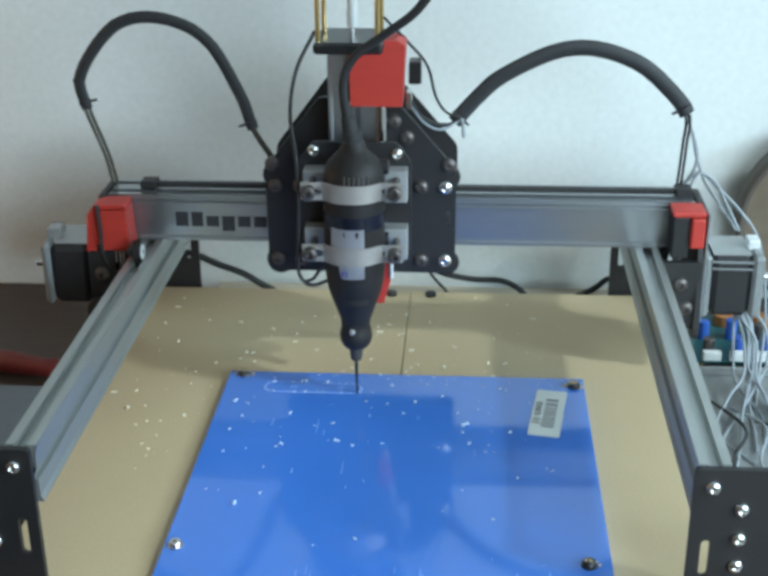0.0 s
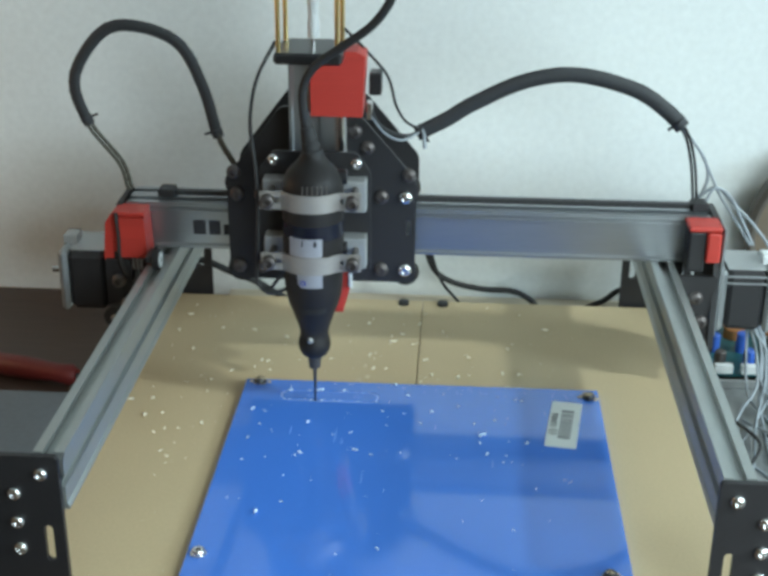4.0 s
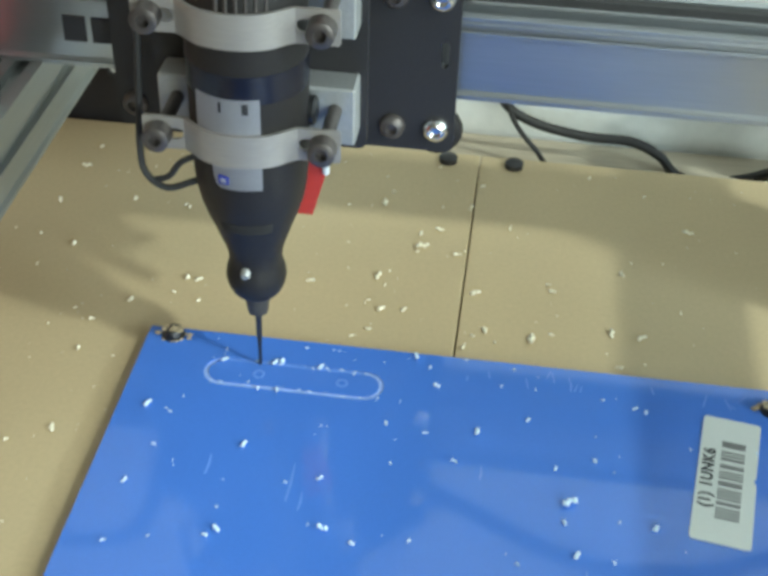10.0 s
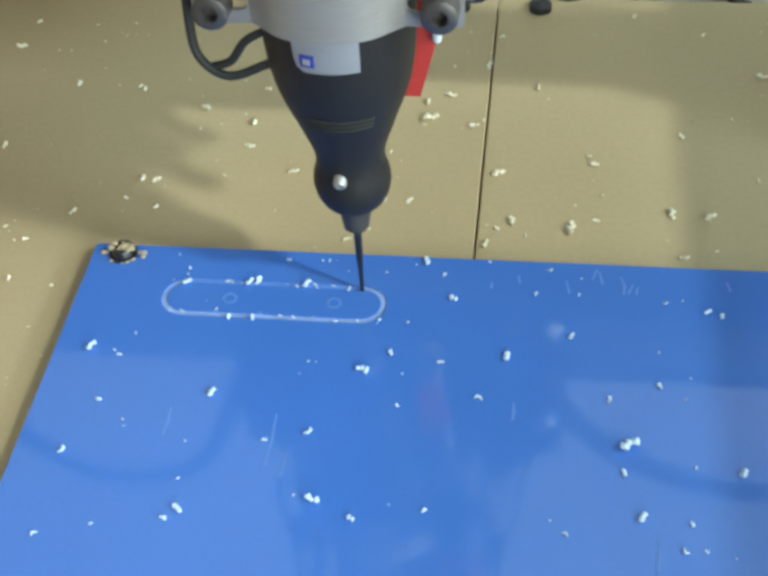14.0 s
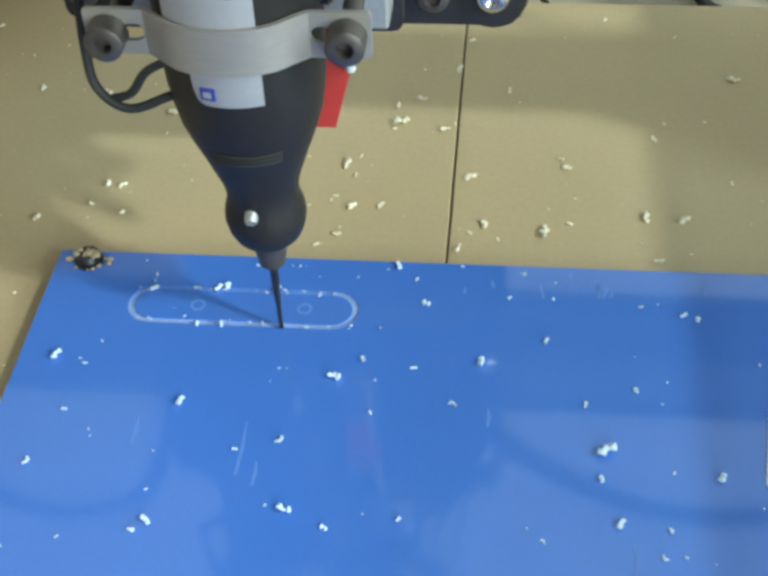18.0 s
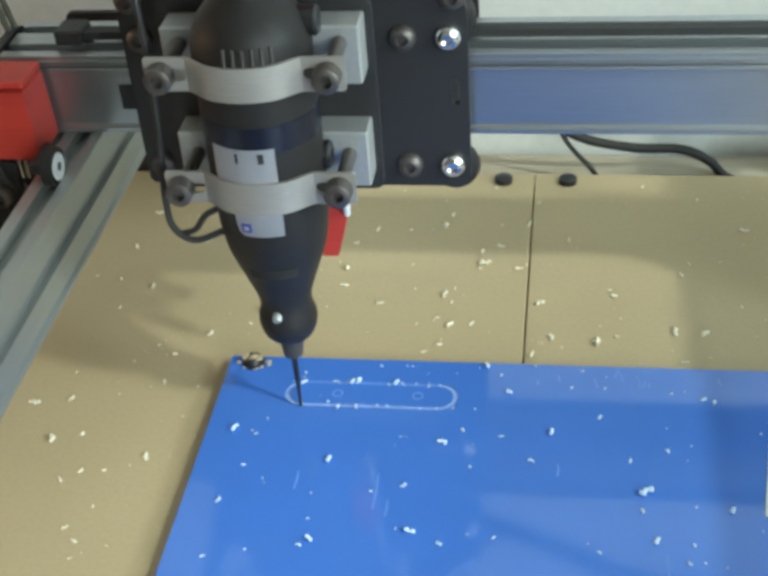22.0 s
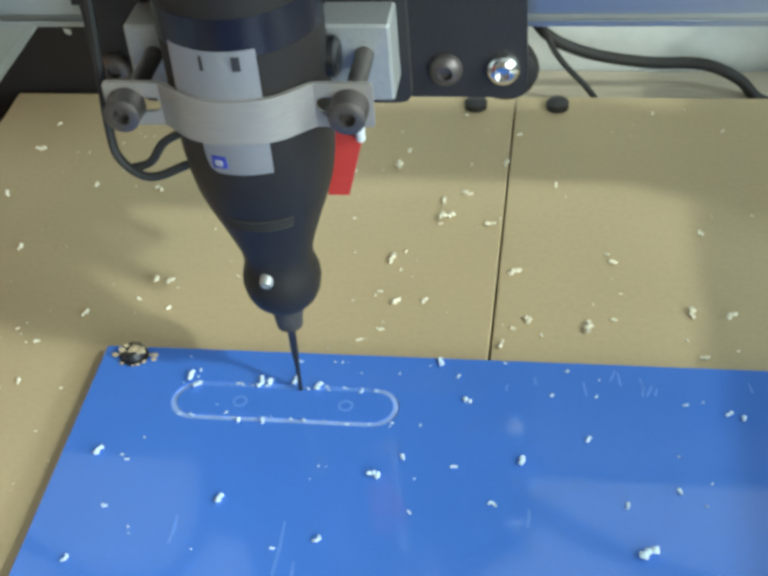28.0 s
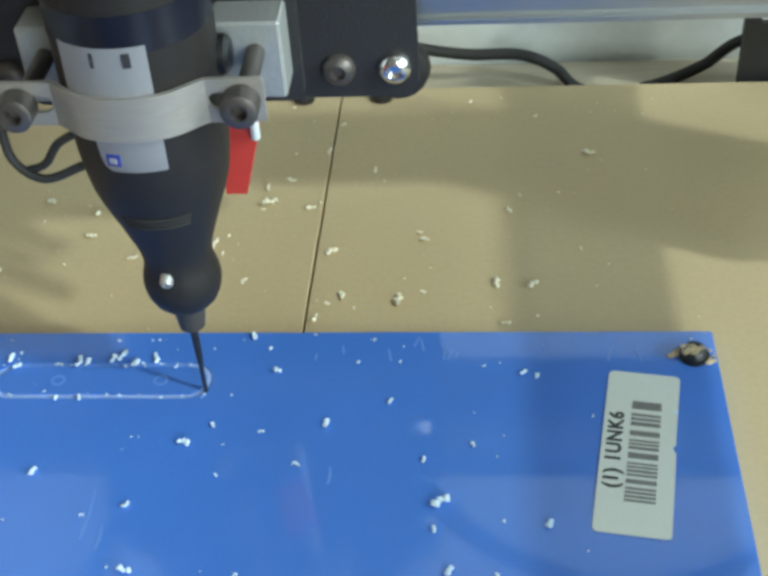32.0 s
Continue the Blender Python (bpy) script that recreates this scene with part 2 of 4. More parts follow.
def rounded(pts, r, n=4):
    """Rounds the corners of a polygon."""
    out = []
    for i, p in enumerate(pts):
        a, b, c = Vector(pts[i - 1]), Vector(p), Vector(pts[(i + 1) % len(pts)])
        k = min(r, (a - b).length * 0.45, (c - b).length * 0.45)
        s, e = b + (a - b).normalized() * k, b + (c - b).normalized() * k
        for j in range(n + 1):
            u = j / n
            q = s * (1 - u) ** 2 + b * 2 * u * (1 - u) + e * u * u
            out.append((q.x, q.y))
    return out


def plate(outer, holes, thick, plane="xz", at=0.0, bm=None):
    """A flat plate with openings cut through it. plane xz: it lies at y = at and goes back by thick; yz and xy alike."""
    bm = bm or bmesh.new()
    put = {"xz": lambda a, b, d: (a, at + d, b), "yz": lambda a, b, d: (at + d, a, b), "xy": lambda a, b, d: (a, b, at + d)}[plane]
    edges, loops = [], []
    for pts in [outer] + holes:
        vs = [bm.verts.new(put(a, b, 0)) for a, b in pts]
        loops.append(vs)
        edges += [bm.edges.new((vs[i - 1], vs[i])) for i in range(len(vs))]
    faces = [g for g in bmesh.ops.triangle_fill(bm, edges=edges, use_beauty=True)["geom"] if isinstance(g, bmesh.types.BMFace)]
    back = {}
    for vs in loops:
        for v in vs:
            d = Vector(put(0, 0, thick)) - Vector(put(0, 0, 0))
            back[v] = bm.verts.new(v.co + d)
    for f in faces:
        bm.faces.new([back[v] for v in f.verts][::-1])
    for vs in loops:
        for i in range(len(vs)):
            bm.faces.new((vs[i - 1], vs[i], back[vs[i]], back[vs[i - 1]]))
    return bm


def curve_points(pts, n):
    """A smooth line through points (Catmull-Rom), n steps for each span."""
    pts = [Vector(p) for p in pts]
    ext = [pts[0] * 2 - pts[1]] + pts + [pts[-1] * 2 - pts[-2]]
    out = []
    for i in range(1, len(ext) - 2):
        a, b, c, d = ext[i - 1:i + 3]
        for j in range(n):
            u = j / n
            out.append(0.5 * (2 * b + (c - a) * u + (2 * a - 5 * b + 4 * c - d) * u * u + (3 * b - a - 3 * c + d) * u ** 3))
    return out + [pts[-1]]


def tube(pts, r, n=6, seg=10, bm=None, flat=1.0):
    """A round or flattened cable along points."""
    bm = bm or bmesh.new()
    line = curve_points(pts, n)
    rings, side = [], None
    for i, p in enumerate(line):
        d = (line[min(i + 1, len(line) - 1)] - line[max(i - 1, 0)]).normalized()
        if side is None:
            side = d.cross(Vector((0, 1, 0)) if abs(d.y) < 0.9 else Vector((1, 0, 0))).normalized()
        side = (side - d * side.dot(d)).normalized()
        up = d.cross(side)
        rings.append([bm.verts.new(p + side * (r * math.cos(a)) + up * (r * flat * math.sin(a))) for a in (2 * math.pi * k / seg for k in range(seg))])
    for a, b in zip(rings, rings[1:]):
        for k in range(seg):
            bm.faces.new((a[k], a[(k + 1) % seg], b[(k + 1) % seg], b[k]))
    bm.faces.new(rings[0][::-1])
    bm.faces.new(rings[-1])
    return bm


def bolt_mesh(r, h, shank=0.004, mat=STEEL, socket=True):
    """A button head facing -y with a hex socket, sitting on the plane y = 0."""
    bm = turned([(shank, r * 0.5), (0, r * 0.5), (0, r), (-h * 0.55, r * 0.96), (-h * 0.9, r * 0.72), (-h, r * 0.45), (-h * 0.45, r * 0.4)] if socket
                else [(shank, r * 0.5), (0, r * 0.5), (0, r), (-h * 0.6, r * 0.9), (-h, r * 0.5)], 16, axis="y")
    return finish(bm, "bolt", mat, 40)


BOLT = bolt_mesh(0.0048, 0.0034)
BOLT_BIG = bolt_mesh(0.0062, 0.0042)
BOLT_DIM = bolt_mesh(0.0062, 0.0042, mat=DULL_DIM_STEEL)


def bolts(parent, spots, mesh=BOLT, name="bolt"):
    for x, y, z in spots:
        ob = new(name, mesh)
        ob.parent = parent
        ob.matrix_basis = pose(x, y, z, 0, 37 * (x + z) * 100)

# ---- room ----
def setting(name, bm, mat, label=""):
    return tagged(part(name, bm, mat), label, "", "", "structure")


WALL_Y, DESK_Z = 0.40, -0.022
setting("wall_north", box(-1.9, 1.9, WALL_Y, WALL_Y + 0.12, -0.75, 2.05), WALL, "white painted plaster wall behind the machine")
# south and west walls are unseen, coloured to shape the bounce
setting("wall_south", box(-1.9, 1.9, -1.54, -1.52, -0.75, 2.05), WALL_BEIGE, "unseen beige wall, toned to dim the bounced light")
setting("wall_west", box(-2.02, -1.9, -1.52, 0.52, -0.75, 2.05), WALL_WARM, "unseen brown wall, toned for warm bounced light")
setting("wall_east", plate([(-1.52, -0.75), (0.52, -0.75), (0.52, 2.05), (-1.52, 2.05)], [[(-1.30, 0.66), (-0.20, 0.66), (-0.20, 2.03), (-1.30, 2.03)]], 0.12, "yz", 1.9), WALL, "white painted wall with a window opening")
setting("floor", box(-1.9, 1.9, -1.5, 0.4, -0.81, -0.75), FLOOR, "dark brown floor")
setting("ceiling", box(-2.02, 2.02, -1.52, 0.52, 2.05, 2.15), WALL, "white ceiling")

desk = thing("desk", "dark brown wooden desk against the white wall", "desk")
part("desk_top", box(-1.1, 1.05, -0.42, WALL_Y - 0.003, DESK_Z - 0.03, DESK_Z, 0.003), DESK, desk)
for lx in (-1.05, 0.95):
    for ly in (-0.38, 0.32):
        part("leg", box(lx, lx + 0.05, ly, ly + 0.05, -0.75, DESK_Z - 0.03, 0.003), DESK, desk)

setting("trim", box(-0.210, 0.30, 0.356, WALL_Y - 0.004, DESK_Z, DESK_Z + 0.006, 0.001), BATTEN, "pale beige strip on the desk along the wall")

# ---- machine bed ----
SHEET = 0.006
RAIL_L, RAIL_R, RAIL_F, RAIL_B = -0.2265, 0.2050, -0.148, 0.350
RAIL_Z0, RAIL_Z1 = 0.066, 0.108
bed = thing("machine_bed", "tan fibreboard base of the milling machine with aluminium side rails", "machine base")
part("baseboard_left", box(-0.262, -0.0052, -0.1548, 0.3445, -0.013, 0, 0.0006), MDF, bed, "tan fibreboard panel sprinkled with chips")
part("baseboard_right", box(-0.0044, 0.243, -0.1548, 0.3445, -0.013, 0, 0.0006), MDF, bed, "tan fibreboard panel sprinkled with chips")
part("board_edge", box(-0.262, 0.243, -0.1670, -0.1550, -0.014, -0.0004, 0.0008), MDF_EDGE, bed, "brown wooden front edge of the board")
for fx in (-0.2, 0.18):
    for fy in (-0.12, 0.3):
        part("foot", turned([(-0.022, 0.012), (-0.0135, 0.012)], 20, at=(fx, fy, 0)), RUBBER, bed)


def slide_section():
    """Half of a V-slot rail's section: 20 mm by 42 mm, across and up."""
    w, h = 0.0085, 0.021
    right = [(w, -h + 0.004), (w, -0.0045), (w - 0.0035, -0.0045), (w - 0.0035, 0.0045), (w, 0.0045), (w, h - 0.004), (w + 0.0016, h - 0.002), (w + 0.0016, h),
             (0.0040, h), (0.0040, h - 0.005), (-0.0040, h - 0.005), (-0.0040, h), (-w - 0.0016, h), (-w - 0.0016, h - 0.002), (-w, h - 0.004)]
    return right + [(-w, 0.0045), (-w + 0.0035, 0.0045), (-w + 0.0035, -0.0045), (-w, -0.0045), (-w, -h + 0.004), (-w - 0.0016, -h + 0.002),
            (-w - 0.0016, -h), (-0.0030, -h), (-0.0030, -h + 0.004), (0.0030, -h + 0.004), (0.0030, -h), (w + 0.0016, -h), (w + 0.0016, -h + 0.002)]


def extruded(section, length, axis, bm=None):
    """A section drawn along an axis from 0 to length."""
    bm = bm or bmesh.new()
    put = {"y": lambda a, b, d: (a, d, b), "x": lambda a, b, d: (d, a, b), "z": lambda a, b, d: (b, a, d)}[axis]
    one = [bm.verts.new(put(a, b, 0)) for a, b in section]
    two = [bm.verts.new(put(a, b, length)) for a, b in section]
    bm.faces.new(one[::-1])
    bm.faces.new(two)
    for i in range(len(section)):
        bm.faces.new((one[i - 1], one[i], two[i], two[i - 1]))
    bmesh.ops.triangulate(bm, faces=[f for f in bm.faces if len(f.verts) > 4])
    return bm


for rx in (RAIL_L, RAIL_R):
    part("side_rail", extruded(slide_section(), RAIL_B - RAIL_F, "y"), ALU_Y, bed, "silver grooved aluminium rail", pose(rx, RAIL_F, (RAIL_Z0 + RAIL_Z1) / 2))
    # front and rear end plates
    for py, dy in ((RAIL_F - 0.0048, -1), (RAIL_B + 0.0002, 1)):
        side = 1 if rx > 0 else -1
        c = rx + (0.0215 if rx > 0 else -0.0275)
        holes = [stadium(c + sx * 0.0235, 0.042, 0.022, 0.0030, turn=math.pi / 2) for sx in (-1, 1)] + [circle(c + side * 0.026, 0.084, 0.003)]
        p = part("end_plate", plate(rounded([(c - 0.034, -0.02), (c + 0.034, -0.02), (c + 0.034, 0.107), (c - 0.034, 0.107)], 0.004), holes, 0.0045, "xz", py), BLACK, bed, "black steel end plate with slots")
        if dy < 0:
            bolts(p, [(c - side * 0.0226, py, 0.0945), (c + side * 0.0210, py, 0.0945), (c - side * 0.004, py, 0.0795), (c - side * 0.004, py, 0.0580), (c - side * 0.004, py, 0.0380)], BOLT)
for bx in (-0.0236, 0.0155):
    part("board_bolt", turned([(0.0, 0.0055), (0.003, 0.0055), (0.0042, 0.004)], 16, at=(bx, 0.3350, 0)), DARKSTEEL, bed, "dark bolt head", smooth=40)

# ---- blue sheet ----
sheet = thing("acrylic_sheet", "glossy blue acrylic sheet screwed flat on the board", "acrylic sheet")
S = 0.1525
XL, XR, YC, RR = -0.1100, -0.0440, 0.1258, 0.0085
outer = rounded([(-S, -S), (S, -S), (S, S), (-S, S)], 0.0015)
W = 0.0011
ring_out = stadium((XL + XR) / 2, YC, XR - XL, RR + W, 10)
part("sheet_body", plate(outer, [ring_out, circle(-0.0935, YC, 0.0019), circle(-0.0541, YC, 0.0019)], -SHEET + 0.0004, "xy", SHEET), BLUE, sheet)
part("milled_island", plate(stadium((XL + XR) / 2, YC, XR - XL, RR - W, 10), [circle(-0.0935, YC, 0.0019), circle(-0.0541, YC, 0.0019)], -SHEET + 0.0004, "xy", SHEET), BLUE, sheet, "rounded blue slot outline left standing")
part("groove_floor", plate(stadium((XL + XR) / 2, YC, XR - XL, RR + W, 10), [], -0.001, "xy", SHEET - 0.0005), BLUE_CUT, sheet, "pale milled groove")
part("groove_back", plate([(XL, YC + RR - W * 0.96), (XR, YC + RR - W * 0.96), (XR, YC + RR + W * 0.96), (XL, YC + RR + W * 0.96)], [], 0.0002, "xy", SHEET - 0.0004), SCUFF_DARK, sheet, "fainter milled groove")
for hx in (-0.0935, -0.0541):
    part("hole_rim", plate(circle(hx, YC, 0.0028, 20), [circle(hx, YC, 0.0019, 20)], 0.00012, "xy", SHEET + 0.00002), SCUFF, sheet, "pale rim of a drilled hole")
for k, (sx, sy) in enumerate(((-0.1441, -0.1076), (0.1372, -0.1140), (-0.1400, 0.1470), (0.1440, 0.1385))):
    sc = part("screw", turned([(SHEET, 0.0056), (SHEET + 0.0012, 0.0056), (SHEET + 0.0013, 0.0046), (SHEET + 0.0034, 0.0045), (SHEET + 0.0042, 0.0038), (SHEET + 0.0042, 0.0022), (SHEET + 0.002, 0.002)], 20, at=(sx, sy, 0)), STEEL if k == 0 else DARKSTEEL, sheet, "bright socket screw" if k == 0 else "dark socket screw", smooth=40)
    if k:
        rs = random.Random(k)
        bm = bmesh.new()
        for n in range(44 if k > 1 else 12):
            d, a = rs.uniform(0.0005, 0.0085), rs.uniform(0, 6.28)
            q = bmesh.ops.create_icosphere(bm, subdivisions=1, radius=rs.uniform(0.0006, 0.0013))["verts"]
            for v in q:
                v.co = Vector((v.co.x * 1.3, v.co.y, v.co.z * 0.6)) + Vector((sx + d * math.cos(a), sy + d * 0.6 * math.sin(a), SHEET + 0.0006 + (0.0034 if d < 0.005 else 0)))
        part("crust", bm, CRUST, sc, "tan dust caked round the screw")
# scuffs and a strip of tape on the surface
rs = random.Random(8)
for n in range(26):
    x, y, l = rs.uniform(-0.07, 0.12), rs.uniform(-0.150, -0.128), rs.uniform(0.004, 0.014)
    if n < 6:
        x, y, l = (-0.066, -0.060, -0.103, 0.014, 0.060, -0.040)[n], (0.050, 0.046, 0.060, 0.075, 0.020, -0.010)[n], (0.022, 0.010, 0.012, 0.008, 0.012, 0.016)[n]
    y = min(y, 0.1515 - l)
    part("scratch", plate([(x - 0.0005, y), (x + 0.0004, y), (x + 0.0009, y + l * 0.5), (x + 0.0002, y + l), (x - 0.0003, y + l), (x - 0.0002, y + l * 0.5)], [], 0.00006, "xy", SHEET + 0.00004), SCUFF, sheet, "faint pale scratch")
for n in range(14):
    x, y, l = rs.uniform(-0.01, 0.13), rs.uniform(0.136, 0.146), rs.uniform(0.003, 0.008)
    y = min(y, 0.1515 - l)
    k = rs.uniform(-0.004, 0.004)
    part("scratch", plate([(x - 0.0004, y), (x + 0.0004, y), (x + 0.0003 + k, y + l), (x - 0.0003 + k, y + l)], [], 0.00006, "xy", SHEET + 0.00004), SCUFF, sheet, "faint pale scratch")
part("tape", plate([(0.128, -0.1505), (0.148, -0.1500), (0.1485, -0.1420), (0.139, -0.1400), (0.130, -0.1425)], [], 0.00015, "xy", SHEET + 0.00003), TAPE, sheet, "dark tape scrap")

label = thing("barcode_label", "white paper barcode label stuck on the blue sheet", "label")

# ---- gantry: moves along y; built for the tool's front line, in its own space ----
GY = 0.119  # y of the tool's axis for which the gantry is drawn
BF = 0.205  # front of the cross beam
gantry = thing("gantry", "silver aluminium cross beam on black side plates with stepper motors", "gantry")
part("beam_front", extruded(slide_section(), 0.505, "x"), ALU, gantry, "silver grooved aluminium beam with dark lettering", pose(-0.262, BF + 0.0101, 0.1285))
part("beam_rear", extruded(slide_section(), 0.505, "x"), ALU, gantry, "silver grooved aluminium beam", pose(-0.262, BF + 0.0305, 0.1285))
part("web", box(-0.262, 0.243, BF + 0.001, BF + 0.0024, 0.1135, 0.1405), ALU, gantry, "flat silver face strip of the beam")
for k, (x0, x1) in enumerate(((-0.204, -0.193), (-0.190, -0.180), (-0.177, -0.166), (-0.163, -0.152), (-0.149, -0.138), (-0.135, -0.124))):
    part("letter_bar", box(x0, x1, BF + 0.0002, BF + 0.0009, 0.1205 if k != 3 else 0.1165, 0.1335 if k < 2 else 0.1300), INK, gantry, "dark print bar")
for rz, rh in ((0.1412, 0.0018), (0.1092, 0.0014), (0.1462, 0.0012)):
    part("rib", box(-0.262, 0.243, BF - 0.0012, BF + 0.0006, rz, rz + rh, 0.0003), ALU, gantry, "thin raised rib of the beam")
# drive belt along the top
part("belt", box(-0.235, 0.235, BF + 0.014, BF + 0.020, 0.1515, 0.1555), RUBBER, gantry, "black toothed belt")
for ex in (-0.236, 0.228):
    part("belt_clamp", box(ex, ex + 0.014, BF + 0.010, BF + 0.026, 0.1500, 0.1575, 0.001), BLACK, gantry)


def nema(parent, x0, side, y, z):
    """A square stepper motor whose axle lies along x, outwards from x0."""
    a, b = sorted((x0, x0 + side * 0.052))
    mo = thing("stepper_motor", "", "")
    mo.parent = parent
    tagged(mo, "black and silver stepper motor")
    h = 0.0285
    lo, hi = (a, a + 0.008), (b - 0.010, b)
    part("motor_flange", box(*lo, y - h, y + h, z - h, z + h, 0.003), CASTING, mo)
    part("motor_core", box(lo[1], hi[0], y - h + 0.001, y + h - 0.001, z - h + 0.001, z + h - 0.001, 0.005), BLACK, mo)
    # light on the black core's top, and a sticker, painted as a pale sheet
    part("motor_lit_top", box(lo[1] + 0.001, hi[0] - 0.001, y - h + 0.007, y + h - 0.006, z + h - 0.0012, z + h - 0.0004), BLOCK, mo, "pale sheet for the lit motor top and its sticker")
    part("motor_cap", box(*hi, y - h, y + h, z - h, z + h, 0.003), CASTING, mo)
    for k in range(2 if side > 0 else 0):
        part("core_seam", box(lo[1] - 0.0005, hi[0] + 0.0005, y - h + 0.0004, y - h + 0.002, z + h - 0.006 - 0.006 * k, z + h - 0.0045 - 0.006 * k), CASTING, mo, "pale seam of the motor core")
    part("motor_plug", box(x0 + side * 0.040, x0 + side * 0.050, y - 0.008, y + 0.008, z + h - 0.002, z + h + 0.007, 0.001), WHITE_PL if side > 0 else BLOCK, mo)
    ex = x0 + side * 0.052
    part("axle", turned([(min(ex, ex + side * 0.014), 0.003), (max(ex, ex + side * 0.014), 0.003)], 14, axis="x", at=(0, y, z)), STEEL, mo)


for side, px in ((-1, -0.2665), (1, 0.2475)):
    pts = rounded([(0.172, 0.035), (0.262, 0.035), (0.262, 0.110), (0.245, 0.150), (0.196, 0.150), (0.180, 0.110)], 0.008)
    part("side_plate", plate(pts, [circle(0.213, 0.080, 0.011, 20)], 0.005, "yz", px - 0.0025), BLACK, gantry, "black steel side plate")
    # printed cover in front of the beam's end
    if side < 0:
        part("end_cover", plate(rounded([(px + 0.0045, 0.1085), (px + 0.0275, 0.1085), (px + 0.0262, 0.1440), (px + 0.0045, 0.1445)], 0.002), [], 0.026, "xz", BF - 0.0290), RED, gantry, "red printed plastic cover")
        part("cover_cheek", plate(rounded([(px - 0.0120, 0.1040), (px + 0.0015, 0.1040), (px + 0.0025, 0.1455), (px - 0.0035, 0.1465), (px - 0.0090, 0.1380)], 0.002), [], 0.022, "xz", BF - 0.0240), RED, gantry, "red printed plastic cover leaf")
        part("cover_top", box(px - 0.002, px + 0.026, BF - 0.0262, BF - 0.002, 0.1447, 0.1485, 0.001), RED, gantry, "red printed plastic cover top")
        part("cover_cable", tube([(px + 0.003, BF - 0.031, 0.150), (px + 0.004, BF - 0.031, 0.130), (px + 0.004, BF - 0.030, 0.105), (px + 0.010, BF - 0.024, 0.085)], 0.0017, 5, 8), RUBBER, gantry, "thin black cable over the cover")
    else:
        part("end_cover", box(px - 0.027, px + 0.001, BF - 0.0275, BF - 0.002, 0.1452, 0.1505, 0.002, 2), RED, gantry, "red printed plastic cover")
        part("cover_cheek", box(px - 0.011, px + 0.001, BF - 0.0280, BF - 0.002, 0.1180, 0.1449, 0.002, 2), RED, gantry, "red printed plastic cover")
        # shaded front of the cover, its shade painted as black
        part("cover_front", box(px - 0.026, px - 0.0113, BF - 0.0250, BF - 0.002, 0.1085, 0.1449, 0.002, 2), BLACK, gantry, "dark block under the cover, shade put in as black")
        part("plate_rim", box(px + 0.0026, px + 0.0046, BF - 0.026, BF + 0.030, 0.050, 0.148, 0.0005), ALU, gantry, "pale metal rim of the side plate")
    x0, x1 = (px - 0.011, px + 0.012) if side < 0 else (px - 0.033, px + 0.0015)
    part("front_bracket", plate(rounded([(x0, 0.0440), (x1, 0.0440), (x1, 0.1055), (x0, 0.1055)], 0.003), [], 0.004, "xz", BF - 0.0270), BLACK, gantry, "black steel bracket")
    bolts(gantry, [((x0 + x1) / 2, BF - 0.0270, 0.0860), ((x0 + x1) / 2 + 0.006, BF - 0.0270, 0.0640)], BOLT_DIM)
    if side < 0:
        w = part("top_wheel", turned([(-0.0027, 0.0070), (-0.0027, 0.0095), (0.0027, 0.0095), (0.0027, 0.0070)], 24, axis="x", at=(RAIL_L, 0.1600, 0.1142)), PLASTIC, gantry, "dark wheel running in the rail's groove", smooth=35)
        part("wheel_hub", turned([(-0.0034, 0.0026), (-0.0034, 0.0066), (0.0034, 0.0066), (0.0034, 0.0026)], 20, axis="x", at=(RAIL_L, 0.1600, 0.1142)), WHITE_PL, w, "white hub ring", smooth=35)
        part("wheel_arm", box(RAIL_L - 0.0100, RAIL_L - 0.0040, 0.1560, BF - 0.0272, 0.1110, 0.1175, 0.001), BLACK, gantry, "black wheel arm")
        part("wheel_axle", turned([(-0.0060, 0.0022), (0.0036, 0.0022)], 12, axis="x", at=(RAIL_L, 0.1600, 0.1142)), DARKSTEEL, w)
        for k in range(3):
            part("pin", turned([(0.0965, 0.0011), (0.1065, 0.0011)], 8, at=(-0.2525 + 0.0035 * k, BF - 0.026, 0)), STEEL, gantry, "small bright pin")
        pulley = part("pulley", turned([(-0.005, 0.0080), (-0.004, 0.0105), (0.004, 0.0105), (0.0055, 0.0080)], 24, axis="y", at=(-0.2690, BF - 0.033, 0.0545)), RUBBER, gantry, "dark pulley", smooth=35)
        part("pulley_screw", turned([(-0.0075, 0.0025), (-0.0065, 0.0042), (-0.0045, 0.0046), (0.006, 0.0046)], 16, axis="y", at=(-0.2690, BF - 0.033, 0.0545)), STEEL, pulley, "bright screw head", smooth=40)
    # guide wheels with their screws
    for wy, wz in ((0.1925, 0.0885), (0.247, 0.0885), (0.247, 0.054), (0.1925, 0.054)):
        wx = px - side * 0.0225
        w = part("guide_wheel", turned([(-0.0045, 0.0085), (-0.0045, 0.0105), (-0.0012, 0.0120), (0.0012, 0.0120), (0.0045, 0.0105), (0.0045, 0.0085)], 22, axis="x", at=(wx, wy, wz)), PLASTIC, gantry, "dark grooved guide wheel", smooth=35)
        part("wheel_hub", turned([(-0.0056, 0.0030), (-0.0056, 0.0072), (0.0056, 0.0072), (0.0056, 0.0030)], 20, axis="x", at=(wx, wy, wz)), WHITE_PL, w, "white hub ring", smooth=35)
        part("wheel_screw", turned([(-0.0062, 0.0032), (0.0062, 0.0032)], 14, axis="x", at=(wx, wy, wz)), DARKSTEEL, w)
